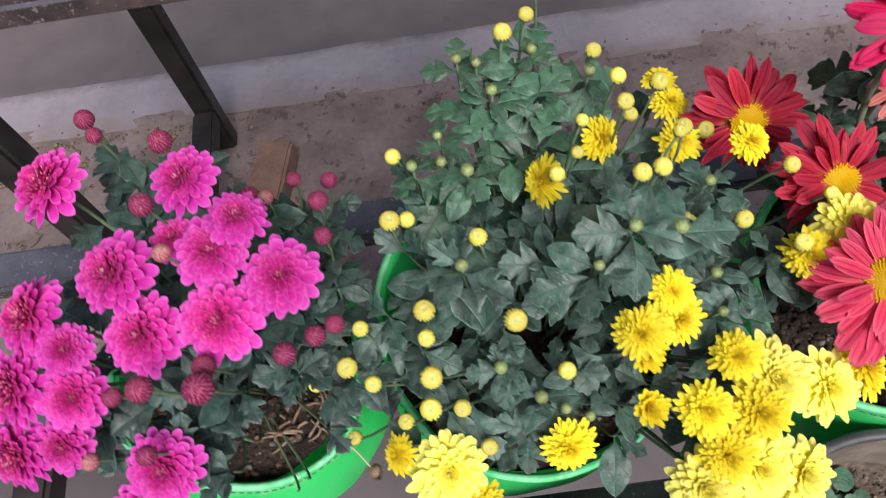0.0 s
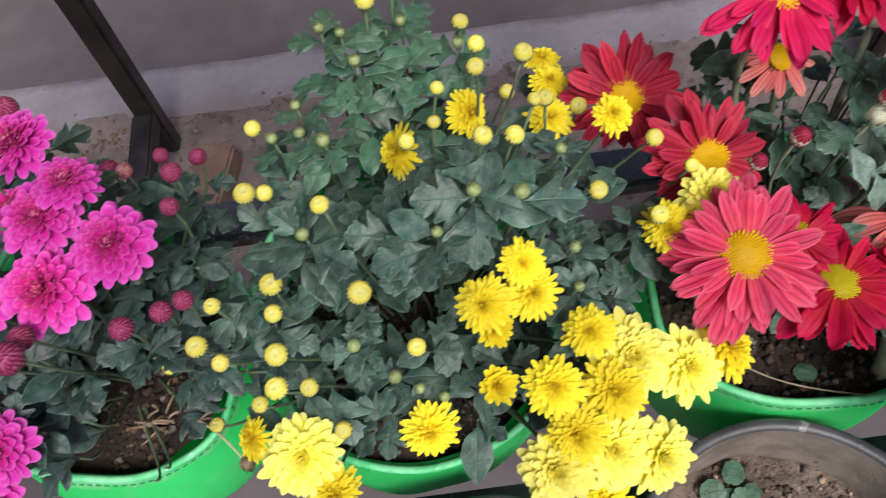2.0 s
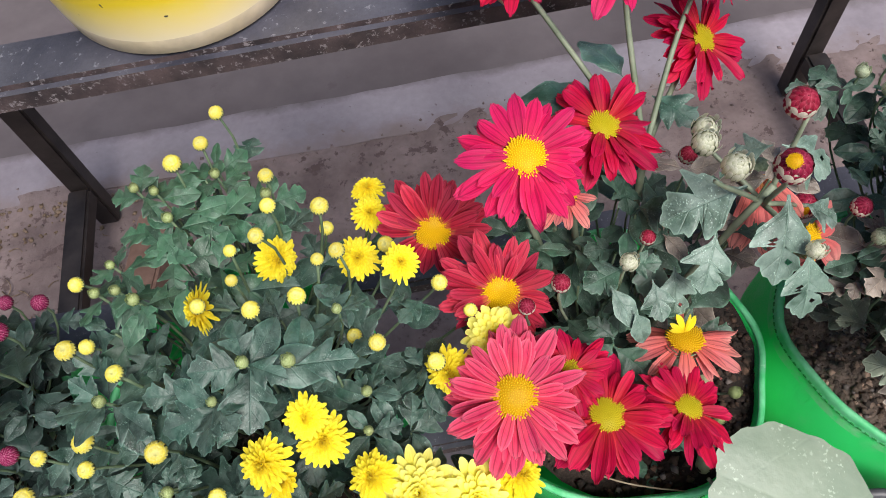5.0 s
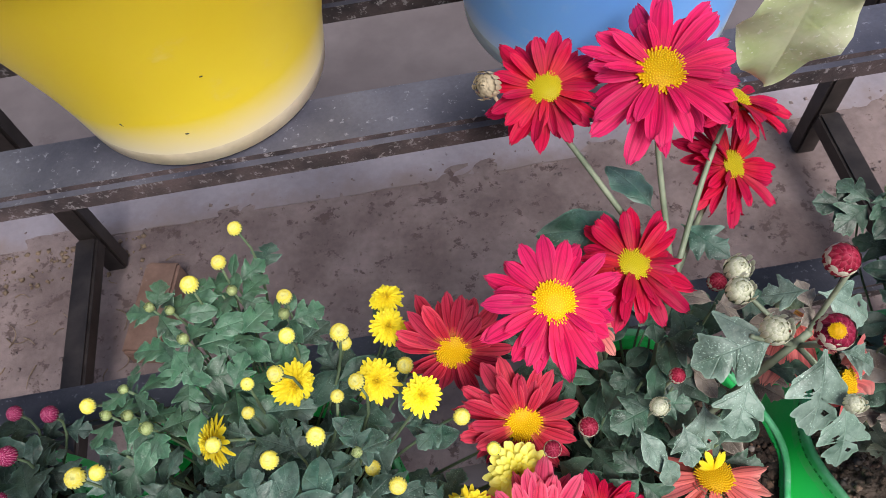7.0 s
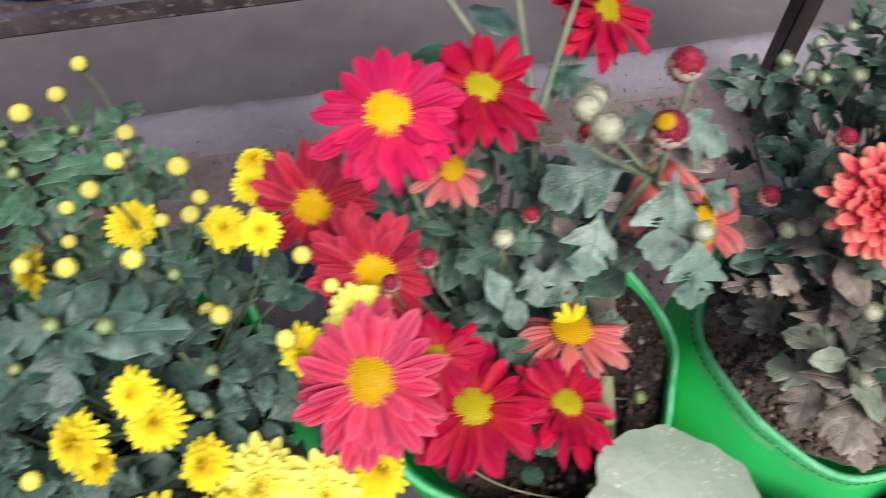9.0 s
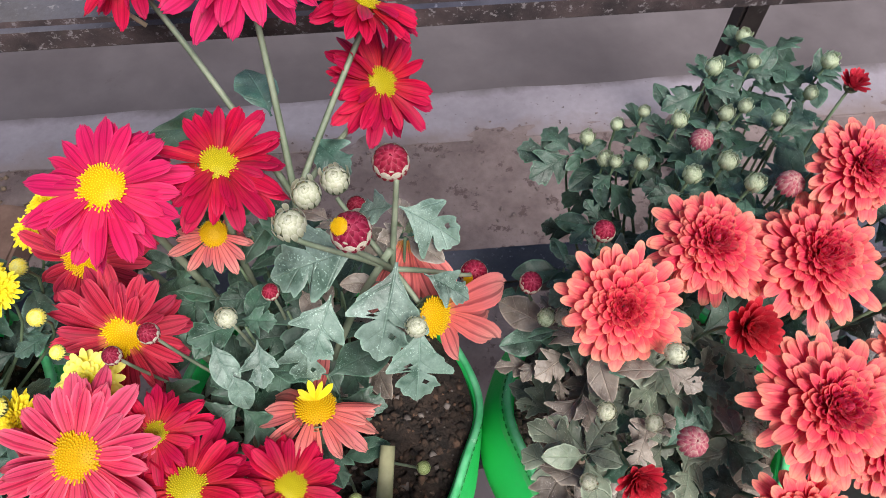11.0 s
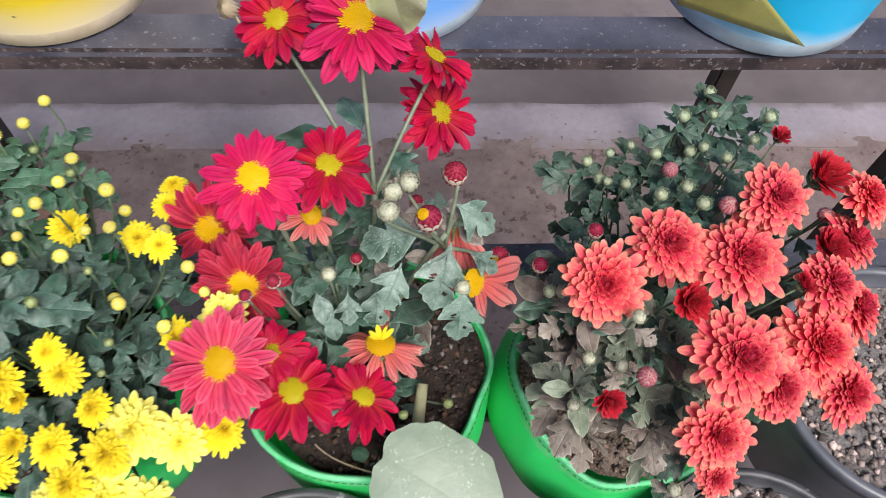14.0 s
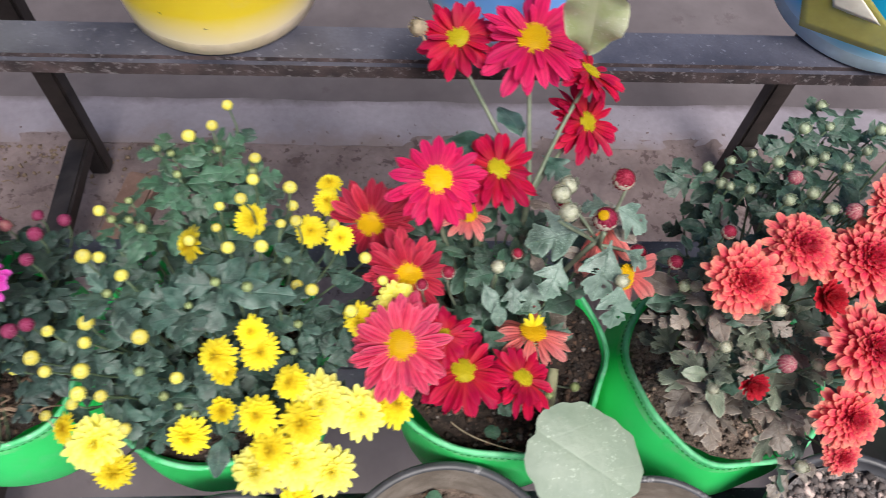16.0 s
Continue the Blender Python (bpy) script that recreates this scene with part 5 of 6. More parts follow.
GREENS = [(-.021, .257, .929), (-.002, .264, .948), (-.002, .250, .940), (.013, .237, .947), (.002, .170, .960), (.016, .129, .900), (.091, .165, .989), (.114, .163, .985), (.071, .151, .978), (.145, .160, .924), (.143, .137, .922),
          (.140, .194, .971), (.037, .110, .894), (.063, .096, .891), (.065, .321, .946), (.016, .312, .958), (.050, .102, .892), (.028, .309, .955), (.098, .298, .945), (.035, .29, .95)]
BIG_BUTTONS = {1, 4, 7, 10, 11, 16}
for k, p in enumerate(BUTTONS + BUTTONS_HIGH):
    yel.blooms.append((Vector(p), 0.006))
for p in GREENS:
    yel.blooms.append((Vector(p), 0.005))
for kind, x, y, z, r, nx, ny in Y_FRONT:
    yel.head(kind, x, y, z, r * (1.18 if kind == "lemon" else 1.04), nx, ny, leafy=3)
for kind, x, y, z, r, nx, ny in Y_MID:
    yel.head(kind, x, y, z, r * (1.18 if kind == "lemon" else 1.04), nx, ny, leafy=3)
for k, p in enumerate(BUTTONS):
    yel.head("button", *p, 0.0078 if k in BIG_BUTTONS else 0.0062, yel.rr.uniform(-.25, .25), yel.rr.uniform(-.6, 0), leafy=3)
for p in BUTTONS_HIGH:
    yel.head("button", *p, yel.rr.uniform(0.0046, 0.0072), yel.rr.uniform(-.25, .25), yel.rr.uniform(-.5, 0), leafy=2)
for k, p in enumerate(GREENS):
    yel.head("green_ball", *p, yel.rr.uniform(0.0034, 0.0050), leafy=2)
    yel.rosette(p[0], p[1] + 0.002, p[2] - 0.006, 7 if k in (4, 6, 8) else 6, 0.046 if k in (4, 6, 7, 8) else 0.032, LEAVES["shoot"] if p[1] > 0.23 else None, stem=False)
for x, y, z, n, s in ((0.03, .275, .93, 9, .034), (0.045, .30, .94, 8, .032), (0.0, .245, .915, 8, .036), (0.06, .26, .93, 8, .036), (0.02, .21, .93, 8, .042), (.05, .17, .95, 8, .046), (.10, .17, .955, 8, .046), (.13, .17, .94, 8, .04), (-.01, .18, .925, 8, .042),
                      (-.03, .15, .895, 7, .040), (.02, .13, .89, 8, .042), (.06, .12, .90, 7, .042), (.10, .11, .89, 7, .04), (.165, .14, .90, 7, .036), (.18, .17, .92, 6, .032), (.03, .10, .86, 8, .038), (.08, .09, .865, 7, .038), (-.05, .18, .885, 7, .036), (.14, .21, .945, 7, .034), (.10, .21, .945, 7, .036), (.06, .34, .93, 6, .024),
                      (.055, .325, .945, 7, .026), (.035, .32, .94, 7, .030), (.02, .295, .935, 7, .032), (.065, .295, .935, 7, .034), (.085, .275, .925, 7, .034), (.0, .27, .925, 7, .032), (.04, .25, .935, 8, .036), (-.015, .235, .92, 7, .032), (.075, .225, .935, 7, .038), (.06, .195, .945, 7, .042), (-.02, .205, .91, 7, .036)):
    yel.rosette(x, y, z, n, s * (1.3 if y > 0.24 else 1.0), LEAVES["shoot"] if y > 0.24 else None)
yel.finish()

# -- magenta plant --
mag = Plant((-0.185, 0.202, 0.742), "chrysanthemum with full magenta double flowers and dark purple buds", GROUP, LEAVES["magenta"], STEM, 22)
M_HEADS = [(-0.133, 0.196, 0.97, 0.0221, 0.1, -0.2), (-0.096, 0.177, 0.965, 0.0233, 0.1, -0.2), (-0.132, 0.159, 0.959, 0.0251, 0, -0.3), (-0.179, 0.16, 0.95, 0.0242, -0.1, -0.2), (-0.147, 0.238, 0.98, 0.0211, -0.2, -0.1), (-0.187, 0.098, 0.895, 0.0242, 0, -0.5),
           (-0.21, 0.083, 0.86, 0.0223, 0, -0.7), (-0.19, 0.192, 0.967, 0.0251, -0.2, -0.1), (-0.244, 0.266, 0.955, 0.0261, -0.3, 0), (-0.242, 0.178, 0.957, 0.0242, -0.4, -0.1), (-0.256, 0.143, 0.94, 0.0251, -0.5, -0.3), (-0.22, 0.134, 0.94, 0.0205, 0.3, -0.4),
           (-0.268, 0.114, 0.91, 0.0251, -0.5, -0.6)]
M_HALF = [(-0.115, 0.209, 0.98, 0.0177, 0.2, 0.1), (-0.166, 0.221, 0.945, 0.0158, 0, 0), (-0.219, 0.156, 0.955, 0.0158, 0.3, -0.2), (-0.237, 0.114, 0.915, 0.0186, 0.2, -0.6)]
N_BUDS = [(-0.168, 0.223, 0.983, 0.0081), (-0.173, 0.285, 0.955, 0.0089), (-0.249, 0.345, 0.914, 0.0085), (-0.081, 0.241, 0.931, 0.0075), (-0.082, 0.282, 0.888, 0.0072), (-0.107, 0.287, 0.888, 0.0064),
           (-0.077, 0.211, 0.94, 0.0066), (-0.134, 0.27, 0.902, 0.0081), (-0.136, 0.117, 0.974, 0.0098), (-0.139, 0.133, 0.96, 0.0076), (-0.164, 0.119, 0.979, 0.0081), (-0.091, 0.161, 0.91, 0.0078),
           (-0.105, 0.146, 0.927, 0.0081), (-0.079, 0.167, 0.909, 0.0072), (-0.181, 0.098, 0.93, 0.0068), (-0.19, 0.125, 0.955, 0.0064), (-0.231, 0.317, 0.93, 0.0068)]
for h in M_HEADS + M_HALF + N_BUDS:
    mag.blooms.append((Vector(h[:3]), h[3]))
mag.blooms.append((Vector((-0.132, 0.148, 0.775)), 0.022))
for x, y, z, r, nx, ny in M_HEADS:
    mag.head("magenta", x, y, z, r, nx, ny, leafy=4)
for x, y, z, r, nx, ny in M_HALF:
    mag.head("magenta", x, y, z, r, nx, ny, leafy=2)
for x, y, z, r in N_BUDS:
    mag.head("purple_ball", x, y, z, r, leafy=4)
for x, y, z in ((-.157, .194, .978), (-.226, .105, .905), (-.12, .262, .91), (-.205, .09, .87)):
    mag.head("pink_ball", x, y, z, 0.0062, leafy=2)
for x, y, z, n, s in ((-.10, .19, .90, 8, .036), (-.08, .20, .895, 7, .032), (-.11, .15, .88, 8, .038), (-.14, .11, .90, 8, .044), (-.10, .12, .85, 8, .038), (-.16, .10, .86, 8, .042), (-.19, .24, .93, 7, .045), (-.21, .29, .90, 8, .045), (-.13, .24, .91, 7, .034), (-.09, .25, .88, 7, .030), (-.24, .22, .90, 7, .04), (-.12, .095, .83, 7, .036),
                      (-.17, .15, .90, 6, .04), (-.22, .12, .87, 6, .04), (-.28, .2, .88, 8, .042), (-.08, .15, .855, 7, .032), (-.13, .09, .82, 6, .034), (-.155, .27, .895, 6, .034)):
    mag.rosette(x, y, z, n, s)
mag.finish()

# -- red plant --
red = Plant((0.328, 0.198, 0.742), "tall red daisy chrysanthemum with dusty leaves and withered buds", GROUP, LEAVES["coral"], STEM_PALE, 23, (0.034, 0.056))
R_HEADS = [("red", .257, .242, 1.014, .045, 0, -.35), ("dark", .308, .263, 1.000, .040, .25, -.15), ("brick", .201, .270, .904, .046, -.1, -1.5), ("brick", .236, .210, .915, .045, .1, -1.1), ("faded", .289, .262, .935, .030, .2, -.5), ("pink", .229, .136, .936, .050, -.1, -.45),
           ("dark", .280, .121, .919, .043, .05, 0), ("dark", .330, .120, .905, .036, .35, .05), ("faded", .343, .163, .902, .043, .1, .25), ("red", .331, .333, 1.075, .050, 0, -.3), ("dark", .273, .345, 1.063, .038, -.2, -.35), ("dark", .394, .331, .978, .040, .7, -.5),
           ("dark", .388, .345, 1.028, .038, .6, .3), ("dark", .264, .147, .928, .030, .2, -.3)]
R_BUDS = [("white_ball", .307, .192, .964, 0.0075), ("white_ball", .351, .197, 1.038, 0.0100), ("red_ball", .377, .191, 1.039, 0.0124), ("red_ball", .396, .227, 1.038, 0.0118), ("frizzy_ball", .366, .254, .990, 0.0105), ("red_ball", .439, .230, .920, 0.0118), ("white_ball", .402, .172, .978, 0.0074), ("red_ball", .326, .212, .951, 0.0066),
          ("green_ball", .401, .153, .788, 0.0066), ("red_ball", .267, .189, .960, 0.0078), ("red_ball", .246, .183, .950, 0.0070), ("frizzy_ball", .354, .232, 1.010, 0.0100), ("red_ball", .373, .272, .938, 0.0085), ("white_ball", .318, .128, .90, 0.0057), ("green_ball", .36, .12, .86, 0.0053)]
for h in R_HEADS:
    red.blooms.append((Vector(h[1:4]), h[4]))
for h in R_BUDS:
    red.blooms.append((Vector(h[1:4]), h[4]))
for kind, x, y, z, r, nx, ny in R_HEADS:
    red.head(kind, x, y, z, r, nx, ny, leafy=0 if y > 0.3 else 3, stem=not (y > 0.3 or x > 0.4))
for kind, x, y, z, r in R_BUDS:
    bud = red.head(kind, x, y, z, r * 0.86, leafy=1, stem=not (x > 0.345 and z > 0.91))
    if (x, y) in ((.377, .191), (.439, .230)):
        put("bud_middle", DISCS["faded"], bud, frame_of((x - 0.004, y - 0.003 if z > 1 else y - 0.006, z + (0.0092 if z > 1 else 0.005)), (-0.3 if z > 1 else -0.9, -0.3, 0.8), None, 0.0036 if z > 1 else 0.0034), "yellow florets showing in a bitten bud")
for x, y, z, n, s in ((.31, .20, .945, 4, .044), (.33, .215, .93, 5, .048), (.35, .18, .915, 5, .046), (.38, .21, .94, 4, .052), (.30, .17, .905, 5, .040), (.285, .205, .925, 5, .044), (.33, .24, .94, 4, .05), (.27, .17, .89, 5, .04)):
    red.rosette(x, y, z, n, s, LEAVES["coral"] if z < 0.935 else None)
for x, y, z, n, s in ((.36, .23, .92, 3, .046), (.34, .27, .90, 4, .046), (.40, .26, .89, 3, .044), (.31, .24, .90, 4, .042)):
    red.rosette(x, y, z, n, s, LEAVES["coral"])
for x, y, z, n in ((.31, .15, .86, 4), (.385, .215, .955, 3), (.36, .25, .965, 3), (.34, .22, .94, 3), (.40, .225, .985, 3)):
    red.rosette(x, y, z, n, 0.034, LEAVES["old"])
for x, y, z, n, s in ((.30, .25, .925, 4, .05), (.33, .27, .93, 4, .05), (.355, .25, .94, 4, .05), (.29, .23, .915, 4, .045), (.32, .29, .92, 4, .045)):
    red.rosette(x, y, z, n, s, LEAVES["coral"])
for x, y, z, n, s in ((.285, .285, .915, 6, .046), (.255, .265, .895, 6, .042), (.305, .275, .925, 6, .046), (.325, .255, .93, 5, .046), (.27, .235, .90, 6, .042), (.345, .235, .925, 5, .046), (.36, .265, .925, 5, .046), (.315, .225, .92, 6, .042), (.295, .19, .89, 6, .04), (.355, .175, .885, 5, .04)):
    red.rosette(x, y, z, n, s, LEAVES["coral"])
fork = Vector((0.340, 0.268, 0.955))
red_stems = [(red.root, red.root + Vector((0.0, 0.03, 0.07)), fork - Vector((0, 0.01, 0.06)), fork, 0.0032, 0.0026)]
for tip in ((.331, .333, 1.058), (.273, .345, 1.046), (.392, .333, .966), (.386, .343, 1.010)):
    tip = Vector(tip)
    red_stems.append((fork, fork.lerp(tip, 0.35) + Vector((0, 0.004, 0)), fork.lerp(tip, 0.75) + Vector((0, 0.008, -0.004)), tip, 0.0021, 0.0016))
crown = Vector((0.392, 0.212, 0.985))
red_stems.append((red.root + Vector((0.01, 0.0, 0.0)), Vector((0.335, 0.20, 0.85)), Vector((0.365, 0.205, 0.93)), crown, 0.0028, 0.0022))
for tip in ((.377, .189, 1.028), (.398, .221, 1.034), (.366, .247, .984), (.349, .205, 1.014), (.436, .224, .930), (.402, .174, .970), (.410, .188, .954)):
    tip = Vector(tip)
    base = crown - Vector((0, 0, 0.02))
    red_stems.append((base, base.lerp(tip, 0.4) + Vector((0, 0, 0.004)), base.lerp(tip, 0.8) - Vector((0, 0, 0.003)), tip, 0.0017, 0.0013))
for a, b, c, d, r0, r1 in red_stems:
    put("stem", tube("stem", bezier(a, b, c, d, 10), r0, r1, STEM_PALE), red.ob)
for k, (base, tip) in enumerate((((.378, .215, .985), (.322, .206, .978)), ((.395, .202, .990), (.381, .152, .972)), ((.398, .228, 1.000), (.432, .210, .995)), ((.396, .232, .995), (.372, .240, .980)), ((.404, .178, .968), (.400, .138, .945)),
                                 ((.296, .186, .950), (.309, .158, .938)), ((.320, .184, .952), (.322, .158, .940)), ((.342, .200, .930), (.340, .166, .915)), ((.306, .170, .945), (.314, .150, .93)), ((.408, .202, .976), (.436, .190, .965)), ((.36, .20, .965), (.345, .165, .95)))):
    base, tip = Vector(base), Vector(tip)
    along = (tip - base).normalized()
    up = Vector((0.1, -0.3, 1.0))
    across = along.cross((up - up.dot(along) * along).normalized())
    m = Matrix.Identity(4)
    size = (tip - base).length * 0.88
    for col, axis in enumerate((across, along, across.cross(along))):
        for row in range(3):
            m[row][col] = axis[row] * size
    m.translation = base
    put("leaf", LEAVES["red"][(0, 1, 3, 2, 1, 5, 2, 3, 6, 4, 0)[k]], red.ob, m)
for x, y, z, az, s in ((.320, .29, .985, 2.9, .056), (.345, .300, .985, .5, .060), (.332, .30, .99, 1.9, .042), (.375, .30, .96, 4.6, .036), (.352, .30, .97, 5.2, .034), (.345, .29, .965, 0.1, .040)):
    red.add_leaf(Vector((x, y, z)), az, radians(15), s, [LEAVES["yellow"][4], LEAVES["yellow"][5], LEAVES["yellow"][6]])
drooping = put("flower", CUP, red.ob, frame_of((.411, .188, .956), (.8, -.5, .7), None, .0125), "faded pink flower with hanging petals")
put("disc", DISCS["faded"], drooping, frame_of((.412, .186, .959), (.8, -.6, .8), None, .0098), "domed yellow disc of tiny florets")
red.hanging(drooping, "faded", (.414, .190, .957), ((.454, .222, .918), (.450, .209, .913), (.441, .197, .908), (.432, .185, .912), (.425, .178, .920)))
nodding = put("flower", CUP, red.ob, frame_of((.401, .240, .957), (0, -.6, -.5), None, .011), "withered coral flower nodding under the leaves")
red.hanging(nodding, "faded", (.401, .239, .957), ((.380, .206, .936), (.389, .203, .930), (.398, .202, .927), (.407, .204, .928), (.416, .208, .931), (.424, .216, .937)))
bent = put("flower", CUP, red.ob, frame_of((.343, .166, .899), (.1, .25, 1), None, .010), "curled yellow petals left on a faded flower")
for k, tip in enumerate(((.334, .173, .907), (.340, .177, .909), (.347, .177, .908), (.355, .172, .909), (.336, .164, .911))):
    along = Vector(tip) - Vector((.343, .166, .904))
    put("curled_petal", YELLOW_RAYS[k], bent, frame_of((.343, .166, .904), (0.2, -0.8, 1), along, along.length))
red.finish()

# -- coral plant --
cor = Plant((0.580, 0.20, 0.748), "bushy chrysanthemum with coral double flowers tipped peach", GROUP, LEAVES["coral"], STEM, 24)
C_HEADS = [(.558, .206, .977, 0.0328, -.1, -.2), (.611, .194, .976, 0.0367, 0, -.25), (.507, .178, .968, 0.0328, -.2, -.5), (.591, .116, .975, 0.0374, 0, -.3), (.661, .132, .955, 0.0351, .15, -.3), (.637, .231, 1.000, 0.0289, .1, -.5), (.576, .072, .943, 0.0281, 0, -.6), (.620, .100, .958, 0.0281, .2, -.5), (.675, .174, .972, 0.0281, .3, -.2), (.703, .165, .950, 0.0281, .5, -.2),
           (.723, .244, .980, 0.0250, .4, -.2), (.712, .218, .960, 0.0265, .4, 0), (.684, .103, .935, 0.0281, .3, -.5), (.586, .053, .900, 0.0172, 0, -.8)]
C_HALF = [(.559, .155, .985, 0.0164, 0, -.6), (.682, .255, .990, 0.0226, .3, -.2), (.501, .098, .948, 0.0140, .1, -1.2), (.685, .208, .965, 0.0172, .1, -.2), (.657, .291, .994, 0.0101, .1, 0), (.65, .17, .975, 0.0109, .6, 0)]
K_PINK = [(.577, .282, .966, 0.0078), (.607, .235, .984, 0.0086), (.528, .110, .959, 0.0086), (.628, .245, .99, 0.0074), (.699, .243, .956, 0.0074)]
K_RED = [(.512, .234, .951, 0.0078), (.471, .219, .924, 0.0080)]
K_GREEN = [(.599, .336, .967), (.642, .386, .941), (.587, .236, .985), (.565, .258, .965), (.539, .302, .922), (.526, .150, .971), (.518, .126, .939), (.485, .106, .913), (.529, .334, .908), (.598, .302, .963), (.624, .290, .970), (.499, .217, .945), (.559, .327, .94), (.629, .344, .96), (.678, .341, .96), (.61, .305, .965), (.55, .29, .935),
           (.478, .20, .915), (.487, .198, .918), (.545, .33, .925), (.575, .31, .95), (.66, .32, .955), (.50, .14, .92), (.535, .31, .915), (.585, .262, .97), (.56, .05, .88), (.57, .12, .93)]
for h in C_HEADS + C_HALF + K_PINK + K_RED:
    cor.blooms.append((Vector(h[:3]), h[3]))
for p in K_GREEN:
    cor.blooms.append((Vector(p), 0.005))
for x, y, z, r, nx, ny in C_HEADS:
    cor.head("coral", x, y, z, r, nx, ny, leafy=2)
for x, y, z, r, nx, ny in C_HALF:
    cor.head("coral_half", x, y, z, r, nx, ny, leafy=3)
for x, y, z, r in K_PINK:
    cor.head("pink_ball", x, y, z, r, leafy=3)
for x, y, z, r in K_RED:
    cor.head("red_ball", x, y, z, r, leafy=3)
for k in range(64):
    x, y = 0.482 + 0.110 * cor.rr.random(), 0.092 + 0.150 * cor.rr.random()
    cor.rosette(x, y, 0.810 + 0.105 * cor.rr.random() ** 0.7, 6, 0.046, LEAVES["old"] if k % 5 < 2 else LEAVES["olive"], stem=k % 3 == 0)
for p in K_GREEN:
    cor.head("white_ball" if p[1] < 0.20 else "pale_ball", *p, cor.rr.uniform(0.0045, 0.0066), leafy=3)
    cor.rosette(p[0], p[1], p[2] - 0.010, 3, 0.030, LEAVES["old"] if p[1] < 0.16 else None, stem=False)
for x, y, z, n, s in ((.61, .35, .94, 8, .044), (.58, .33, .935, 9, .042), (.55, .32, .915, 9, .040), (.52, .335, .895, 8, .040), (.64, .35, .94, 8, .048), (.60, .29, .94, 8, .042), (.57, .27, .93, 8, .040), (.64, .30, .95, 8, .046), (.53, .28, .89, 7, .036), (.52, .24, .92, 7, .034), (.66, .36, .93, 7, .05), (.50, .20, .90, 6, .032), (.55, .15, .92, 6, .036), (.68, .28, .93, 6, .036), (.63, .27, .95, 7, .04), (.655, .368, .945, 6, .044), (.675, .35, .945, 5, .040), (.64, .36, .945, 6, .042)):
    cor.rosette(x, y, z, n, s)
for x, y, z, n, s in ((.52, .155, .895, 5, .034), (.50, .14, .88, 4, .030), (.545, .13, .89, 5, .034), (.515, .115, .87, 4, .030), (.56, .11, .88, 5, .034), (.485, .175, .885, 5, .030), (.53, .13, .86, 5, .03), (.50, .165, .865, 5, .03), (.545, .10, .855, 5, .028), (.515, .19, .87, 5, .032), (.50, .115, .85, 5, .03), (.525, .165, .86, 5, .03), (.48, .15, .86, 5, .03), (.55, .15, .87, 5, .03), (.535, .19, .88, 5, .03), (.57, .095, .86, 5, .03), (.475, .19, .875, 5, .034), (.485, .22, .885, 5, .034), (.50, .245, .90, 5, .036), (.505, .21, .885, 5, .034), (.53, .22, .90, 5, .034)):
    cor.rosette(x, y, z, n, s, LEAVES["old"] if x < .56 and y < .24 and rng.random() < .9 else None)
cor.finish()


# ---- small plants and litter ----
def round_leaf_mesh(name, mat):
    verts, faces, uvs = [], [], []
    rings, seg = 8, 72
    for i in range(rings + 1):
        q = i / rings
        for k in range(seg):
            a = 2 * math.pi * k / seg
            r = q * (1 + 0.03 * math.sin(3 * a) + 0.02 * math.sin(7 * a) + 0.014 * q ** 4 * math.sin(13 * a + 1) + 0.010 * q ** 4 * math.sin(19 * a)) * (1 - 0.10 * math.exp(-((a - math.pi) / 0.25) ** 2))
            x, y = r * math.cos(a) * 1.05, r * math.sin(a) * 0.92
            verts.append((x, y, -0.10 * q * q + 0.04 * math.cos(2 * a) * q * q + 0.05 * abs(y)))
            uvs.append((0.5 + 0.45 * y, 0.5 + 0.45 * x))
    for i in range(rings):
        for k in range(seg):
            faces.append((i * seg + k, (i + 1) * seg + k, (i + 1) * seg + (k + 1) % seg, i * seg + (k + 1) % seg))
    return mesh_of(name, verts, faces, mat, uvs)


ROUND = round_leaf_mesh("round_leaf", LEAF_PALE)
seedling = thing("seedling", "young plant with one large pale round leaf in a black pot", "seedling", "", (0.452, -0.01, 0.71))
put("round_leaf", ROUND, seedling, frame_of((0.383, 0.062, 0.862), (0.05, -0.35, 1), (0.8, -0.55, 0), 0.050), "pale grey-green dusty round leaf")
put("petiole", tube("petiole", bezier(Vector((0.452, -0.01, 0.705)), Vector((0.42, 0.0, 0.80)), Vector((0.36, 0.06, 0.83)), Vector((0.340, 0.085, 0.862)), 10), 0.0022, 0.0014, STEM_PALE), seedling)
put("small_leaf", ROUND, seedling, frame_of((0.43, 0.005, 0.775), (-0.2, -0.2, 1), (0.3, 0.8, 0), 0.014))
put("stem", tube("stem", bezier(Vector((0.455, -0.01, 0.705)), Vector((0.455, 0.0, 0.73)), Vector((0.44, 0.0, 0.75)), Vector((0.43, 0.004, 0.774)), 8), 0.0018, 0.0012, STEM_PALE), seedling)
stub = new("cut_stem", tube("cut_stem", bezier(Vector((0.367, 0.106, 0.738)), Vector((0.369, 0.108, 0.772)), Vector((0.372, 0.125, 0.793)), Vector((0.378, 0.166, 0.804)), 12), 0.0062, 0.0052, STEM_CUT, 12))
tagged(stub, "thick pale cut plant stem standing in the soil", "stem")


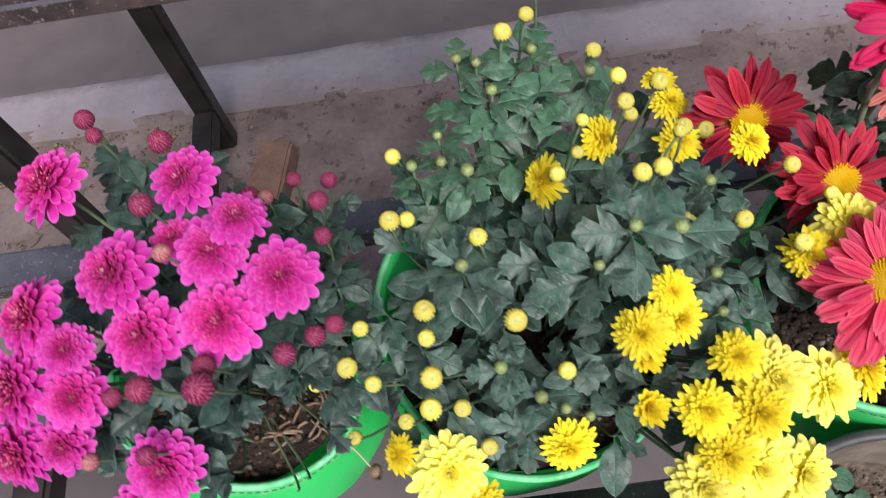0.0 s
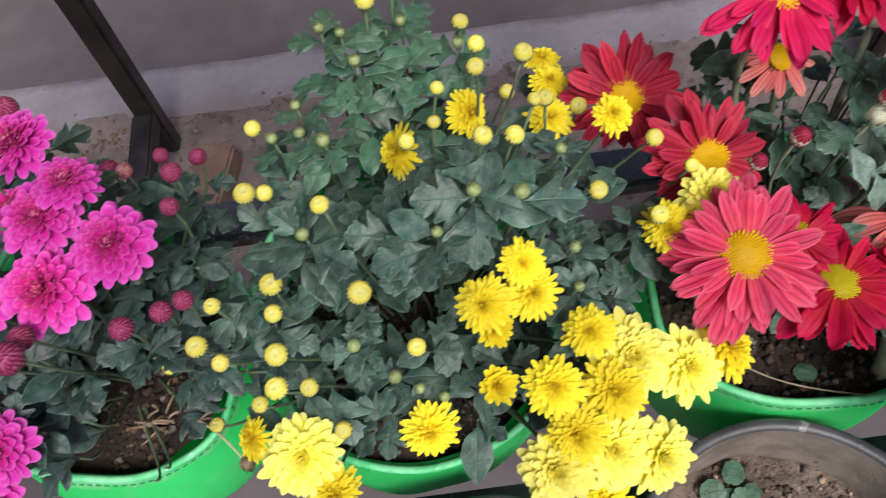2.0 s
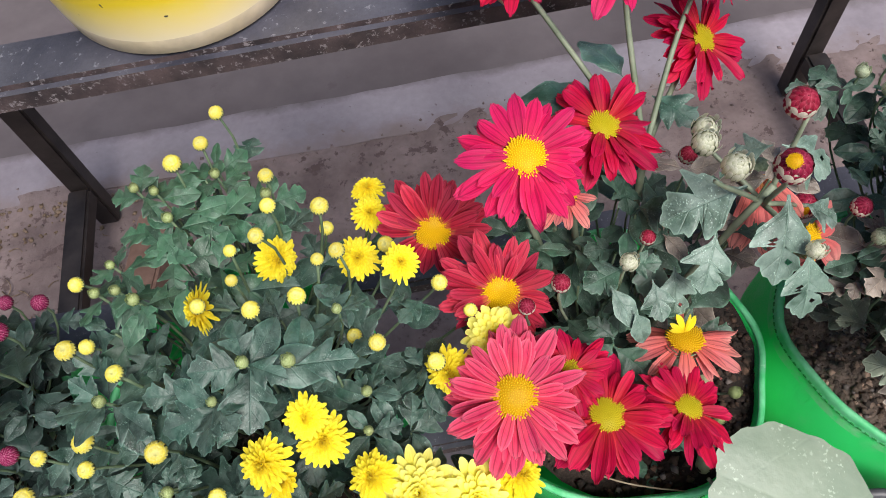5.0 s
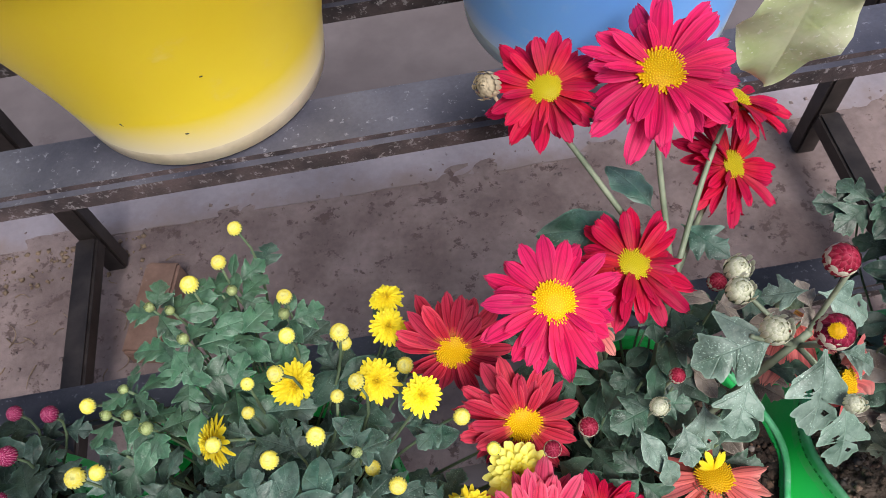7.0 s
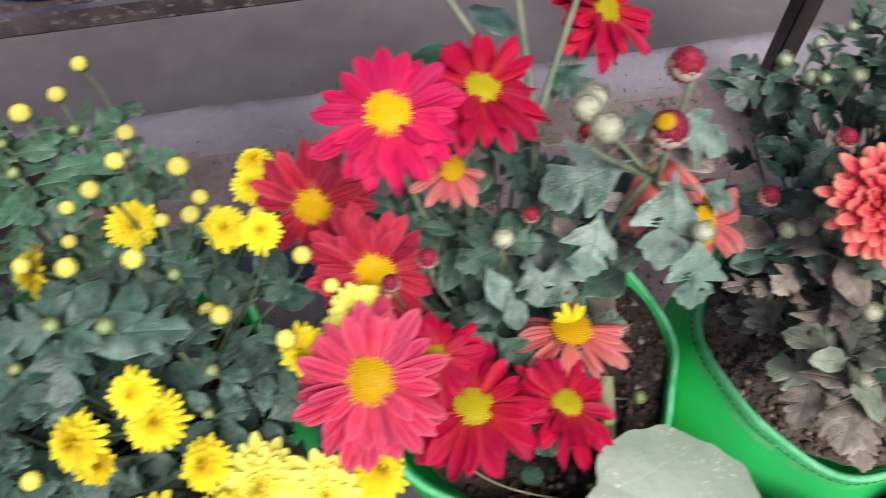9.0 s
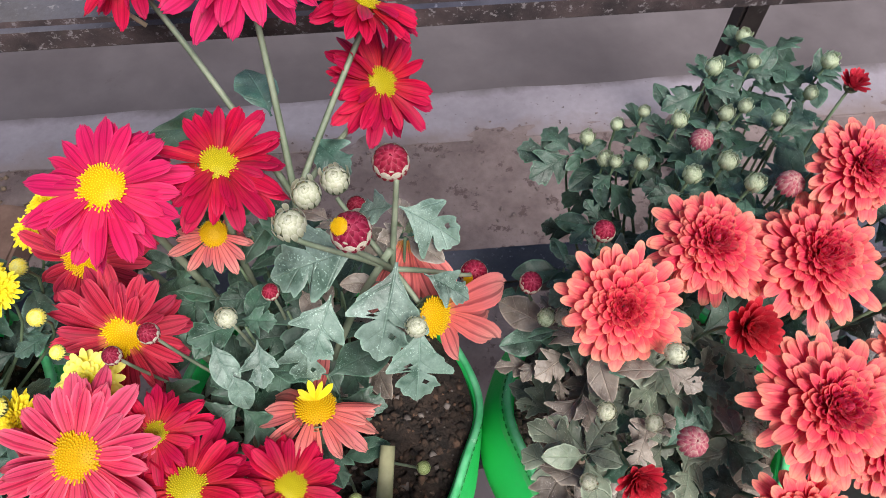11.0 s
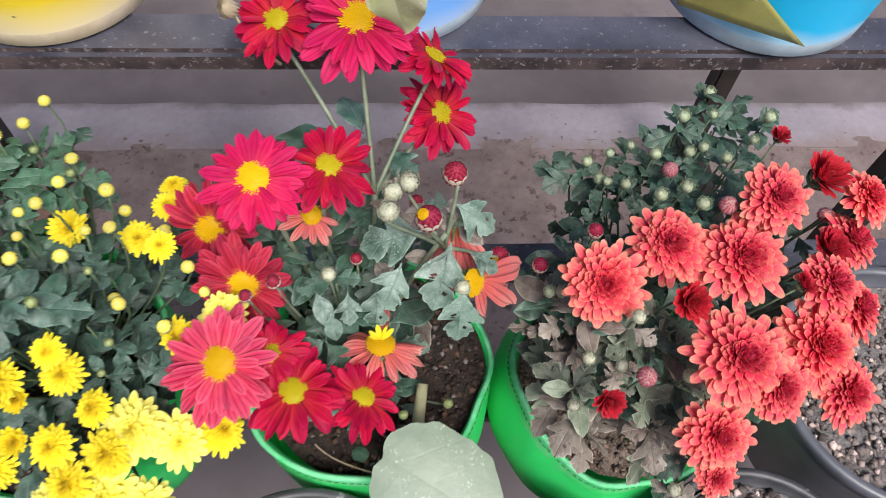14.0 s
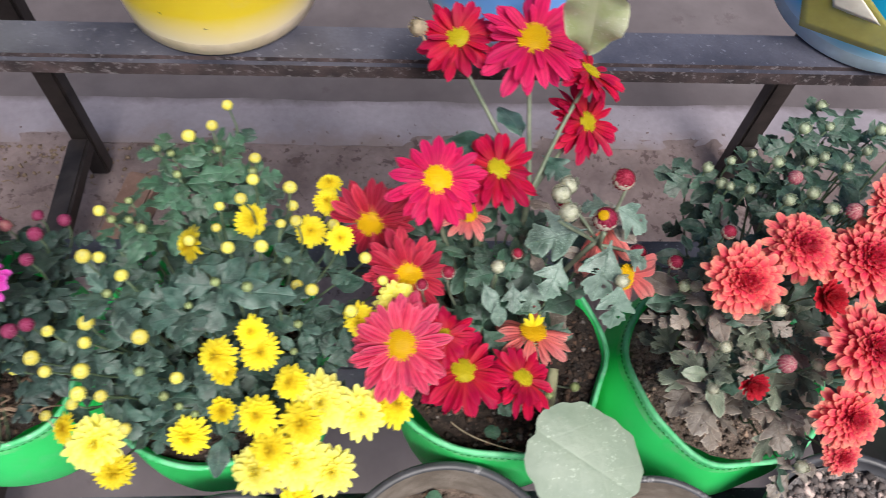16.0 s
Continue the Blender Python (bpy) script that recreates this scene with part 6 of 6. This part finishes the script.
def sprout(at, size, spin, label):
    s = thing("sprout", label, "weed", "", at)
    for k in range(3):
        a = spin + 2.2 * k
        tip = Vector(at) + Vector((math.cos(a), math.sin(a), 0.9)) * size
        put("stem", tube("stem", bezier(Vector(at), Vector(at) + Vector((0, 0, size * 0.5)), tip - Vector((0, 0, size * 0.3)), tip, 6), 0.0009, 0.0007, STEM), s)
        put("leaf", SPROUT_LEAF, s, frame_of(tip, (math.cos(a) * 0.2, math.sin(a) * 0.2 - 0.2, 1), (math.cos(a), math.sin(a), 0), size * 0.75))


SPROUT_LEAF = round_leaf_mesh("sprout_leaf", LEAF_SHOOT)
sprout((0.330, 0.113, 0.745), 0.0105, 0.4, "tiny green seedling sprouting from the dark soil")
sprout((0.342, 0.122, 0.745), 0.009, 2.0, "tiny green seedling sprouting from the dark soil")
sprout((0.256, 0.052, 0.705), 0.012, 1.0, "small green weed growing in a black pot")
sprout((0.264, 0.040, 0.705), 0.010, 2.6, "small green weed growing in a black pot")

stalk = new("dry_stalk", tube("dry_stalk", bezier(Vector((0.273, 0.139, 0.750)), Vector((0.284, 0.118, 0.762)), Vector((0.305, 0.106, 0.762)), Vector((0.352, 0.092, 0.772)), 14), 0.0008, 0.0006, STEM_DRY, 6))
tagged(stalk, "thin dry pale stalk lying on dark soil", "dry stem")

dead = thing("withered_flower", "dried beige flower head beside the red daisies", "flower", "", (0.242, 0.345, 1.072))
put("dry_head", bud_mesh("bud", STEM_DRY, "shaggy", 31), dead, frame_of((0.242, 0.345, 1.072), (-0.5, -0.5, 0.7), None, 0.0085))
put("stalk", tube("stalk", bezier(Vector((0.272, 0.338, 1.025)), Vector((0.262, 0.340, 1.035)), Vector((0.25, 0.345, 1.045)), Vector((0.244, 0.347, 1.067)), 10), 0.0014, 0.0010, STEM_DRY), dead)

litter = thing("dry_twigs", "withered pale brown twigs over a bag's rim", "dry stems", "", (-0.11, 0.135, 0.755))
lr = random.Random(4)
for k in range(22):
    a = Vector((-0.152 + 0.040 * lr.random(), 0.134 + 0.030 * lr.random(), 0.760 + 0.018 * lr.random()))
    b = a + Vector((lr.uniform(-0.025, 0.022), lr.uniform(-0.012, 0.02), lr.uniform(-0.012, 0.014)))
    put("twig", tube("twig", bezier(a, a.lerp(b, 0.3) + Vector((0, 0, lr.uniform(-0.006, 0.012))), a.lerp(b, 0.7) + Vector((lr.uniform(-0.01, 0.01), 0, 0.004)), b, 8), 0.0013, 0.0008, TWIG, 5), litter)
put("stalk", tube("stalk", bezier(Vector((-0.117, 0.137, 0.776)), Vector((-0.102, 0.128, 0.784)), Vector((-0.092, 0.116, 0.776)), Vector((-0.086, 0.107, 0.766)), 10), 0.0010, 0.0008, STEM_DRY, 6), litter)
put("dry_floret", bud_mesh("bud", TWIG, "shaggy", 33), litter, frame_of((-0.084, 0.105, 0.764), (0.5, -0.5, 0.5), None, 0.0065), "shrivelled brown flower head")

# a torn wrapper hanging on the sky-blue pot
wrap_parts = thing("plastic_wrapper", "torn olive plastic wrapper with a cream paper, leaning on a pot", "wrapper", "", (0.63, 0.44, 0.971))


def flap(name, mat, corners, thick=0.0012, bulge=0.006):
    """A thin curved sheet between four corners, with real thickness."""
    a, b, c, d = (Vector(p) for p in corners)
    out = (b - a).cross(d - a).normalized()
    verts, faces = [], []
    n = 12
    for side in (0, 1):
        for j in range(n + 1):
            for i in range(n + 1):
                u, v = i / n, j / n
                p = (a * (1 - u) + b * u) * (1 - v) + (d * (1 - u) + c * u) * v
                verts.append(p + out * (bulge * math.sin(math.pi * u) * math.sin(2.2 * v + 0.4) - side * thick))
    m = n + 1
    n1 = m * m
    for j in range(n):
        for i in range(n):
            q = j * m + i
            faces.append((q, q + 1, q + m + 1, q + m))
            faces.append((n1 + q, n1 + q + m, n1 + q + m + 1, n1 + q + 1))
    loop = list(range(m)) + [(j + 1) * m - 1 for j in range(1, m)] + [n * m + i for i in range(n - 1, -1, -1)] + [j * m for j in range(n - 1, 0, -1)]
    for p, q in zip(loop, loop[1:] + loop[:1]):
        faces.append((p, n1 + p, n1 + q, q))
    return mesh_of(name, verts, faces, mat)


WRAP_CORNERS = ((0.598, 0.425, 1.008), (0.696, 0.375, 1.008), (0.567, 0.423, 1.112), (0.561, 0.426, 1.109))
PAPER_CORNERS = ((0.608, 0.410, 1.044), (0.646, 0.390, 1.042), (0.586, 0.412, 1.092), (0.583, 0.414, 1.091))
put("wrapper_film", flap("wrapper_film", WRAP, WRAP_CORNERS, 0.0006, 0.002), wrap_parts)
put("paper", flap("paper", PAPER, PAPER_CORNERS, 0.0005, 0.001), wrap_parts, None, "cream paper corner")

# pale leaf drooping past the periwinkle pot
droop = thing("drooping_leaf", "pale mottled green leaf hanging from a blue pot on its stalk", "leaf", "", (0.352, 0.44, 1.18))
BIG_LEAF = leaf_mesh("leaf_blade", leaf_material("mottled_leaf", (0.38, 0.48, 0.18), (0.54, 0.62, 0.34), (0.70, 0.68, 0.56), 0.7, 0.04, 0.1), False, slim=1.0, droop=0.12, fold=0.1)
put("leaf_blade", BIG_LEAF, droop, Matrix(((0.082, 0.022, -0.010, 0.346), (-0.020, 0.020, -0.098, 0.262), (-0.010, -0.118, -0.022, 1.215), (0, 0, 0, 1))))
put("stalk", tube("stalk", bezier(Vector((0.352, 0.46, 1.175)), Vector((0.35, 0.43, 1.27)), Vector((0.346, 0.30, 1.27)), Vector((0.346, 0.262, 1.214)), 12), 0.0025, 0.0018, STEM), droop)
